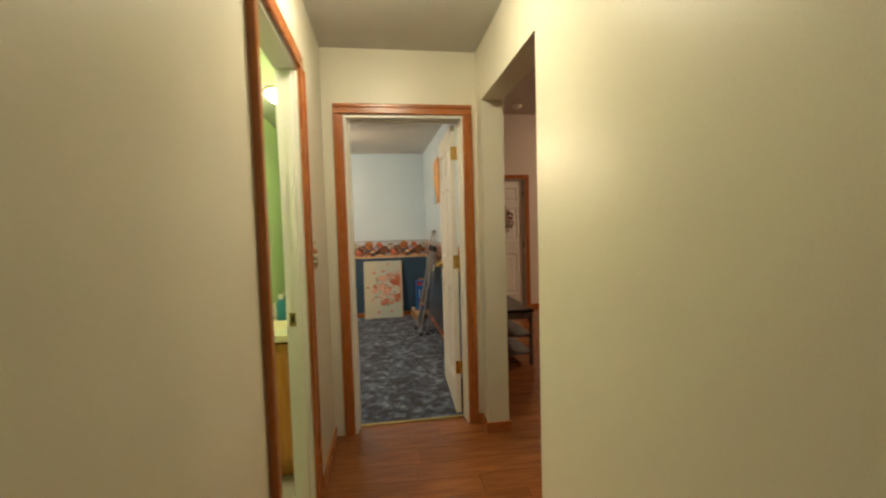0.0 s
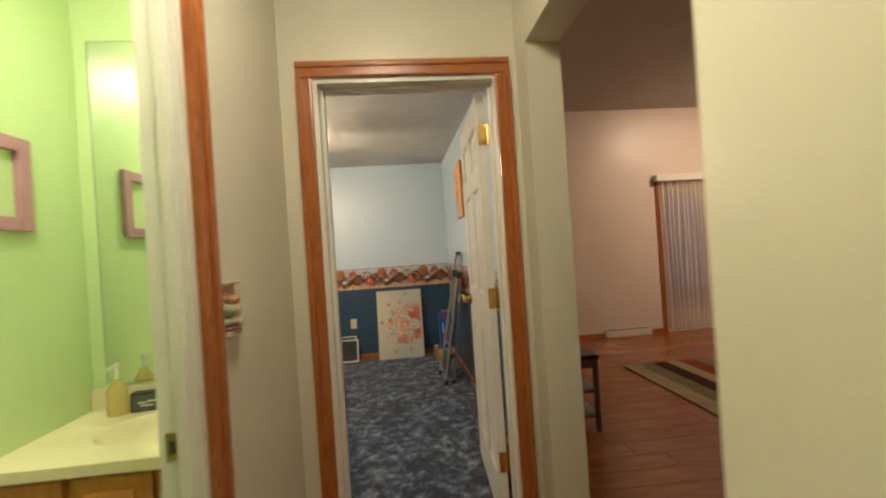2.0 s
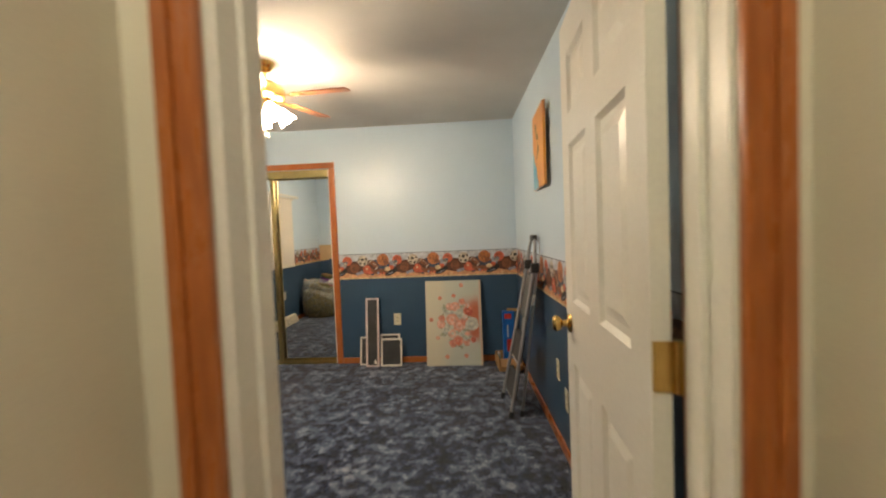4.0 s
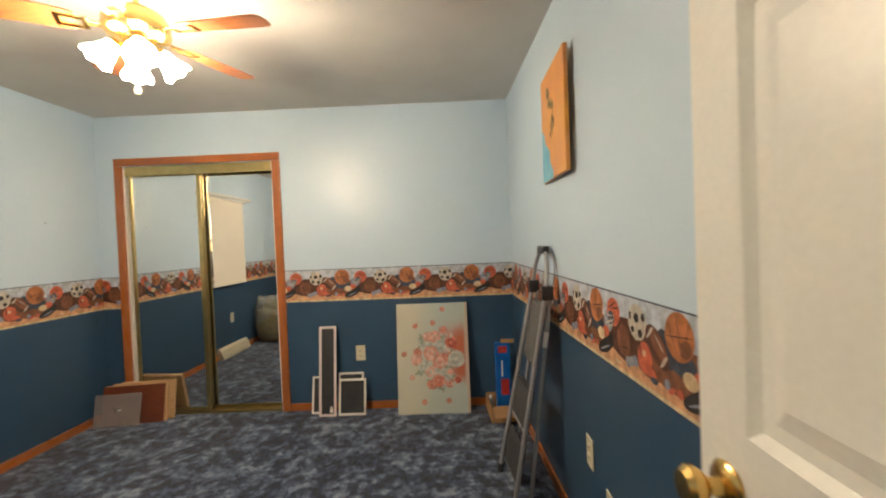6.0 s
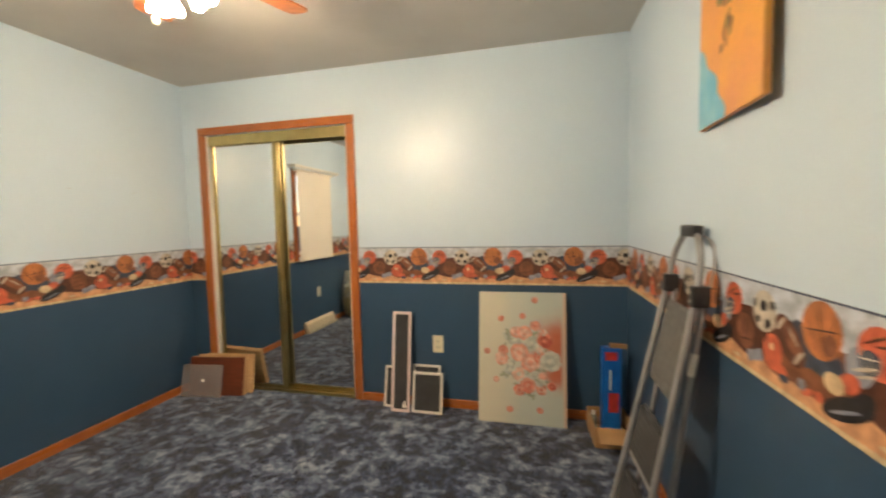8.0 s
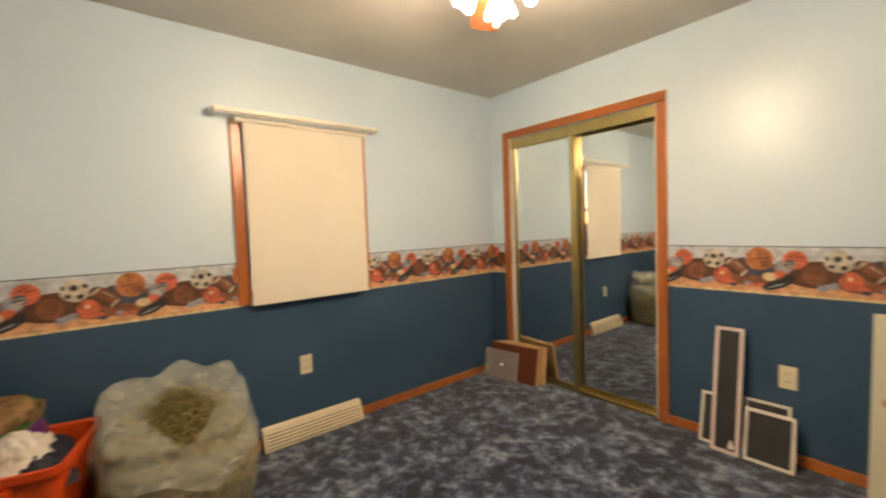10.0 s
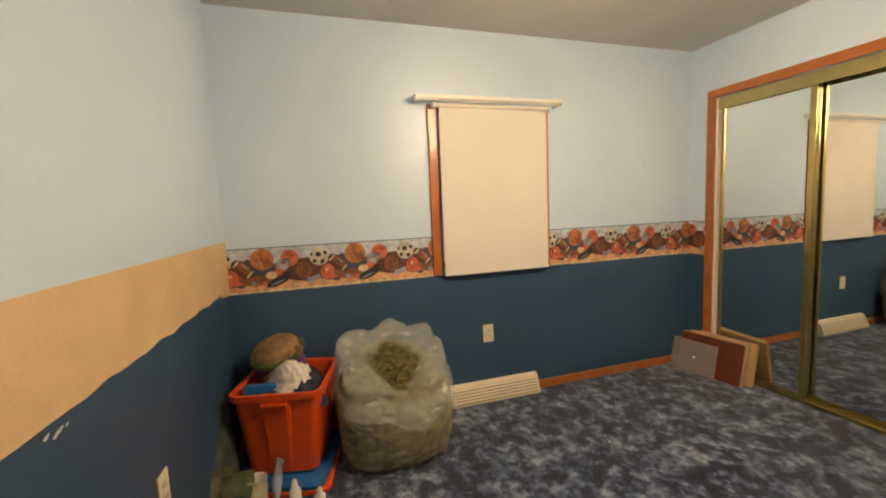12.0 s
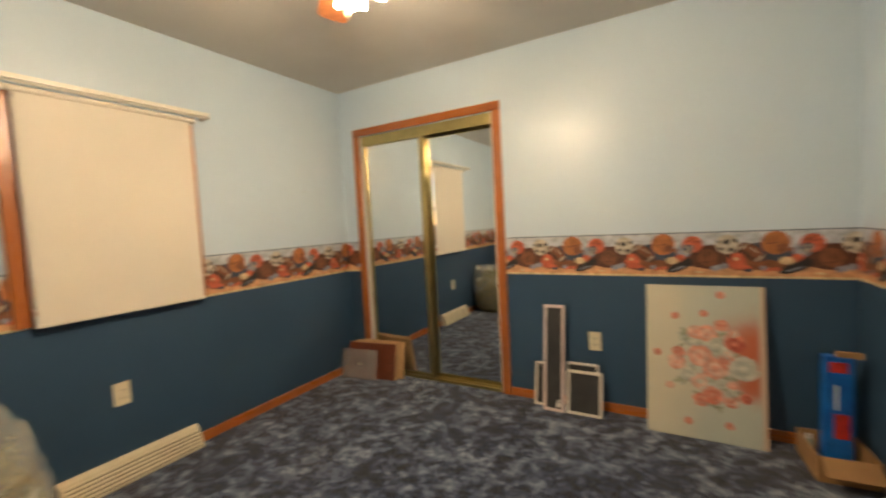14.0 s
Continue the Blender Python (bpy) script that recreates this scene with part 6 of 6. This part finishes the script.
def glazed_door(name, label, x0, x1, panes, handle):
    d = thing(name, label, "glass door", kind="structure")
    y = NORTH + 0.05
    sx, zb, zt = 0.11, 0.30, 1.89
    part("frame", boxes((x0, x0 + sx, y, y + 0.045, 0.02, 2.02), (x1 - sx, x1, y, y + 0.045, 0.02, 2.02), (x0 + sx, x1 - sx, y, y + 0.045, 0.02, zb), (x0 + sx, x1 - sx, y, y + 0.045, zt, 2.02), bevel=0.004), WHITE, d)
    cols, rows = 2, 5
    w, h = (x1 - x0 - 2 * sx) / cols, (zt - zb) / rows
    for c in range(cols):
        for r in range(rows):
            g = part("pane", boxes((x0 + sx + c * w + 0.008, x0 + sx + (c + 1) * w - 0.008, y + 0.02, y + 0.024, zb + r * h + 0.008, zb + (r + 1) * h - 0.008)), GLASS, d)
            g.visible_shadow = False
    for r in range(1, rows):
        part("muntin", boxes((x0 + sx, x1 - sx, y + 0.012, y + 0.032, zb + r * h - 0.009, zb + r * h + 0.009)), MUNTIN, d, "grey glazing bar")
    for c in range(1, cols):
        part("muntin", boxes((x0 + sx + c * w - 0.008, x0 + sx + c * w + 0.008, y + 0.012, y + 0.032, zb, zt)), WHITE, d)
    if handle:
        part("lever_handle", rod(rod(bmesh.new(), (x1 - 0.055, y, 1.0), (x1 - 0.055, y - 0.05, 1.0), 0.012), (x1 - 0.055, y - 0.05, 1.0), (x1 - 0.15, y - 0.05, 1.0), 0.009), BRASS, d, "brass lever handle", smooth=True)
        for z in (0.3, 1.1, 1.75):
            part("hinge", boxes((x0 - 0.006, x0 + 0.012, y - 0.004, y, z - 0.045, z + 0.045)), BRASS, d)


glazed_door("door_3", "white glazed patio door with gridded panes", 4.86, 5.80, 10, True)
glazed_door("door_4", "fixed white glazed patio door behind a sheer curtain", 4.04, 4.80, 10, False)
solid("trim_patio_jamb", boxes((4.03, 4.04, NORTH, NORTH + 0.16, 0, 2.03), (4.80, 4.86, NORTH + 0.01, NORTH + 0.15, 0, 2.03), (5.80, 5.87, NORTH + 0.01, NORTH + 0.15, 0, 2.03), (4.04, 5.87, NORTH, NORTH + 0.16, 2.022, 2.03), (4.04, 5.87, NORTH, NORTH + 0.16, 0.0, 0.018)), WHITE, "white patio door jambs", "door jamb")

val = thing("curtain_valance", "white curved curtain valance above the patio door", "valance")
part("board", boxes((3.95, 5.02, NORTH - 0.10, NORTH - 0.085, 2.04, 2.13), (3.95, 3.965, NORTH - 0.085, NORTH - 0.001, 2.04, 2.13), bevel=0.006), WHITE, val)
part("track", boxes((4.0, 5.93, NORTH - 0.06, NORTH - 0.03, 2.092, 2.115)), material("dark_track", (0.07, 0.04, 0.03), 0.5, scale=9), val, "dark curtain track")
cur = thing("sheer_curtain", "gathered pale sheer curtain drawn to one side", "curtain")
bm = bmesh.new()
prev = None
for i in range(121):
    u = i / 120
    x = 4.0 + 0.72 * u
    y = NORTH - 0.055 + 0.022 * math.sin(u * 70) + 0.01 * math.sin(u * 23 + 1)
    row = [bm.verts.new((x + 0.01 * math.sin(z * 2 + u * 9), y + 0.006 * math.sin(z * 3 + u * 30), z)) for z in (0.03, 0.5, 1.0, 1.5, 2.09)]
    if prev:
        for k in range(4):
            bm.faces.new((prev[k], row[k], row[k + 1], prev[k + 1]))
    prev = row
part("cloth", bm, SHEER, cur, smooth=True)

reg2 = thing("baseboard_heater", "white metal baseboard heat register", "heat register", (3.13, NORTH, 0.002))
part("body", boxes((0, 0.64, -0.055, -0.001, 0.0, 0.10), bevel=0.008), WHITE, reg2)
for i in range(3):
    part("louvre", boxes((0.02, 0.62, -0.059, -0.054, 0.03 + 0.02 * i, 0.038 + 0.02 * i)), WHITE, reg2)
# black box proud of the closed body, coloured for the slot's shade
part("slot", boxes((0.015, 0.625, -0.0555, -0.03, 0.093, 0.1015)), BLACK, reg2)

sw = thing("wall_switch", "ivory double switch plate on the pale wall", "light switch", (6.02, NORTH, 1.215))
part("plate", boxes((-0.06, 0.06, -0.006, 0, -0.06, 0.06), bevel=0.002), IVORY, sw)
for x in (-0.023, 0.023):
    part("toggle", boxes((x - 0.005, x + 0.005, -0.016, -0.006, -0.004, 0.012)), IVORY, sw)
ck = thing("wall_clock", "round dark-rimmed wall clock", "clock", (6.33, NORTH, 1.83))
part("rim", turned([(0.13, 0.0), (0.155, 0.0), (0.158, 0.02), (0.145, 0.034), (0.13, 0.03), (0.13, 0.0)], 32, pose(0, 0, 0, 90)), BLACK, ck, smooth=True)
part("face", turned([(0.0, 0.016), (0.131, 0.016)], 32, pose(0, 0, 0, 90)), material("clock_face_grey", (0.25, 0.24, 0.22), 0.5, scale=9), ck)

RUGS = [("tan_rug_pile", (0.34, 0.27, 0.16)), ("olive_rug_pile", (0.20, 0.16, 0.09)), ("dark_brown_rug_pile", (0.05, 0.018, 0.012)), ("rust_rug_pile", (0.20, 0.05, 0.022)), ("grey_rug_pile", (0.27, 0.25, 0.20))]
RUGM = [material(nm, tuple(0.78 * v for v in c), 0.95, scale=14, fine=260, bump=0.8, spec=0.1, dist=0.004) for nm, c in RUGS]
rug = thing("striped_rug", "striped rug in tan, olive, rust and brown", "rug")
x = 2.69
for k, w in ((0, 0.16), (1, 0.15), (2, 0.15), (0, 0.13), (3, 0.17), (1, 0.17), (4, 0.12), (0, 0.14), (2, 0.15), (3, 0.14), (4, 0.13), (1, 0.16), (2, 0.13), (0, 0.16)):
    part("stripe", boxes((x, x + w, -0.75, 2.31, 0.001, 0.014), bevel=0.003), RUGM[k], rug)
    x += w

BLK = material("black_lacquered_wood", (0.014, 0.011, 0.010), 0.25, other=(0.022, 0.017, 0.015), scale=8, fine=70, bump=0.05)
tb = thing("coffee_table", "black coffee table with glass top on the rug", "coffee table", (3.70, 0.95, 0.014))
part("top", boxes((0, 1.2, 0, 0.06, 0.40, 0.44), (0, 1.2, 0.90, 0.96, 0.40, 0.44), (0, 0.06, 0.06, 0.90, 0.40, 0.44), (1.14, 1.2, 0.06, 0.90, 0.40, 0.44), bevel=0.004), BLK, tb)
part("glass", boxes((0.055, 1.145, 0.055, 0.905, 0.425, 0.433)), material("dark_table_glass", (0.02, 0.024, 0.028), 0.04, scale=4, bump=0), tb, "dark reflective glass")
for px in (0, 1.13):
    for py in (0, 0.89):
        part("leg", boxes((px, px + 0.07, py, py + 0.07, 0, 0.40), bevel=0.004), BLK, tb)
part("lower_shelf", boxes((0.04, 1.16, 0.04, 0.92, 0.10, 0.125), bevel=0.003), BLK, tb)

GREYM = material("grey_painted_metal", (0.16, 0.155, 0.15), 0.45, other=(0.13, 0.125, 0.12), scale=9, fine=100, bump=0.05)
bn = thing("shelf_bench", "grey metal bench with black top and lower shelves", "bench", (1.24, 1.0, 0.0))
part("top", boxes((0, 0.585, -0.0, 1.05, 0.50, 0.53), bevel=0.004), BLK, bn)
for px in (0.01, 0.55):
    for py in (0.01, 1.015):
        part("leg", boxes((px, px + 0.028, py, py + 0.028, 0, 0.50), bevel=0.002), GREYM, bn)
for z in (0.10, 0.27):
    part("shelf", boxes((0.012, 0.575, 0.012, 1.04, z, z + 0.02), bevel=0.002), GREYM, bn)
part("apron", boxes((0.04, 0.55, 0.012, 0.024, 0.44, 0.50)), GREYM, bn)
part("apron", boxes((0.566, 0.577, 0.04, 1.01, 0.44, 0.50)), GREYM, bn)
sh = thing("black_shoe", "black shoe on the bench shelf", "shoe", (1.45, 1.10, 0.2905), turn=80)
part("sole", stacked([(0.13, 0.045, 0.04, 0.0), (0.135, 0.048, 0.042, 0.02)]), BLACK, sh)
bm = stacked([(0.132, 0.046, 0.04, 0.0205), (0.125, 0.042, 0.036, 0.05), (0.09, 0.036, 0.03, 0.08), (0.06, 0.03, 0.025, 0.10)])
part("upper", bm, BLACK, sh, smooth=True)

sd = thing("smoke_detector", "round white smoke detector on the high ceiling", "smoke detector", (2.43, 3.12, TALL))
part("base", turned([(0.0, 0.0), (0.07, 0.0), (0.07, -0.012), (0.0, -0.012)], 24), WHITE, sd)
part("cover", turned([(0.06, -0.012), (0.058, -0.03), (0.04, -0.042), (0.0, -0.044)], 24), WHITE, sd, smooth=True)
lf = thing("ceiling_lamp", "lit flush opal lamp on the living room ceiling", "ceiling lamp", (4.62, 1.98, TALL))
part("base", turned([(0.0, 0.0), (0.20, 0.0), (0.20, -0.02), (0.0, -0.02)], 28), WHITE, lf)
part("glass_bowl", turned([(0.185, -0.02), (0.18, -0.05), (0.13, -0.085), (0.0, -0.10)], 28), LIVING_LIGHT, lf, "lit opal glass bowl", smooth=True)

# ---------- outside ----------
GRASS = material("dusk_lawn", (0.05, 0.075, 0.03), 0.95, other=(0.035, 0.05, 0.02), scale=0.6, fine=30, bump=0.4)
bm = bmesh.new()
bm.faces.new([bm.verts.new(p) for p in ((-600, -600, -0.25), (600, -600, -0.25), (600, 600, -0.25), (-600, 600, -0.25))])
solid("ground", bm, GRASS, "dusky lawn round the house", "ground")
solid("deck", boxes((3.0, 8.0, NORTH + 0.165, 6.4, -0.16, -0.02)), material("grey_deck_boards", (0.22, 0.21, 0.20), 0.7, stretch=(1, 8, 1), scale=6), "weathered grey deck outside the patio door", "deck")
SIDING = material("blue_grey_siding", (0.40, 0.46, 0.56), 0.6, scale=3, fine=60, bump=0.1)
nh = thing("neighbour_house", "blue-grey clapboard house wall beyond the deck", "house", (3.0, 9.0, -0.25))
part("wall", boxes((0, 12, 0.02, 0.3, 0, 4.2)), SIDING, nh)
for i in range(21):
    part("clapboard", boxes((0, 12, 0, 0.03, 0.2 * i, 0.2 * i + 0.195), m=pose(0, 0, 0, 2.5)), SIDING, nh)
part("roof", boxes((-0.4, 12.4, -0.5, 4, 0, 0.12), m=pose(0, 0, 4.2, 22)), material("dark_roof_shingle", (0.06, 0.06, 0.065), 0.9, scale=6), nh)
bg = thing("patio_chair", "dark metal patio chair on the deck", "chair", (5.35, 4.7, -0.02), turn=200)
part("seat", boxes((-0.24, 0.24, -0.24, 0.24, 0.40, 0.43), bevel=0.01), BLACK, bg)
part("backrest", boxes((-0.24, 0.24, 0.22, 0.25, 0.44, 1.0), bevel=0.01, m=pose(0, 0, 0, -6)), BLACK, bg)
for px in (-0.22, 0.22):
    for py in (-0.22, 0.22):
        part("leg", rod(bmesh.new(), (px, py, 0), (px, py, 0.40), 0.014), BLACK, bg)

# ---------- laminate planks ----------
floor = solid("floor_laminate", boxes((0.07, LE, -4.5, 0.1, -0.0119, -0.006), (1.2, LE, 0.1001, NORTH, -0.0119, -0.006)), FLOORWOOD, "orange-brown laminate plank floor", "floor")
PW, GAP = 0.152, 0.0012
cache = {}
rng = random.Random(2)
rest = bmesh.new()
count = 0
y = NORTH
while y > -4.5:
    y0, y1 = max(y - PW, -4.5), y
    left = OUTER + 0.0005 if y1 > 0.05 else HALL_L - 0.055
    if y1 > 0.05 and y0 < 0.045:
        y0 = 0.046
    x = left - rng.uniform(0.1, 1.1)
    while x < LE:
        a, b = max(x, left), min(x + 1.2, LE)
        if b - a > 0.02:
            near = y1 > -2.6 and a < 5.2
            if near and count < 300:
                key = (round(b - a, 3), round(y1 - y0, 3))
                if key not in cache:
                    bm = bmesh.new()
                    vs = []
                    for z, i in ((-0.006, 0), (-0.0008, 0), (0.0, 0.0008)):
                        vs.append([bm.verts.new(p) for p in ((GAP + i, GAP + i, z), (key[0] - GAP - i, GAP + i, z), (key[0] - GAP - i, key[1] - GAP - i, z), (GAP + i, key[1] - GAP - i, z))])
                    for p, q in zip(vs, vs[1:]):
                        for i in range(4):
                            bm.faces.new((p[i], p[(i + 1) % 4], q[(i + 1) % 4], q[i]))
                    bm.faces.new(vs[-1])
                    cache[key] = mesh_of("plank", bm, FLOORWOOD)
                pk = new("plank", cache[key])
                pk.parent = floor
                pk.location = (a, y0, 0)
                count += 1
            else:
                box(rest, a + GAP, b - GAP, y0 + GAP, y1 - GAP, -0.006, 0.0)
        x += 1.2
    y = y0
part("plank", boxes((0.249, 0.962, 0.0465, 0.094, -0.006, 0.0)), FLOORWOOD, floor)
part("far_planks", rest, FLOORWOOD, floor)["kind"] = "stuff"
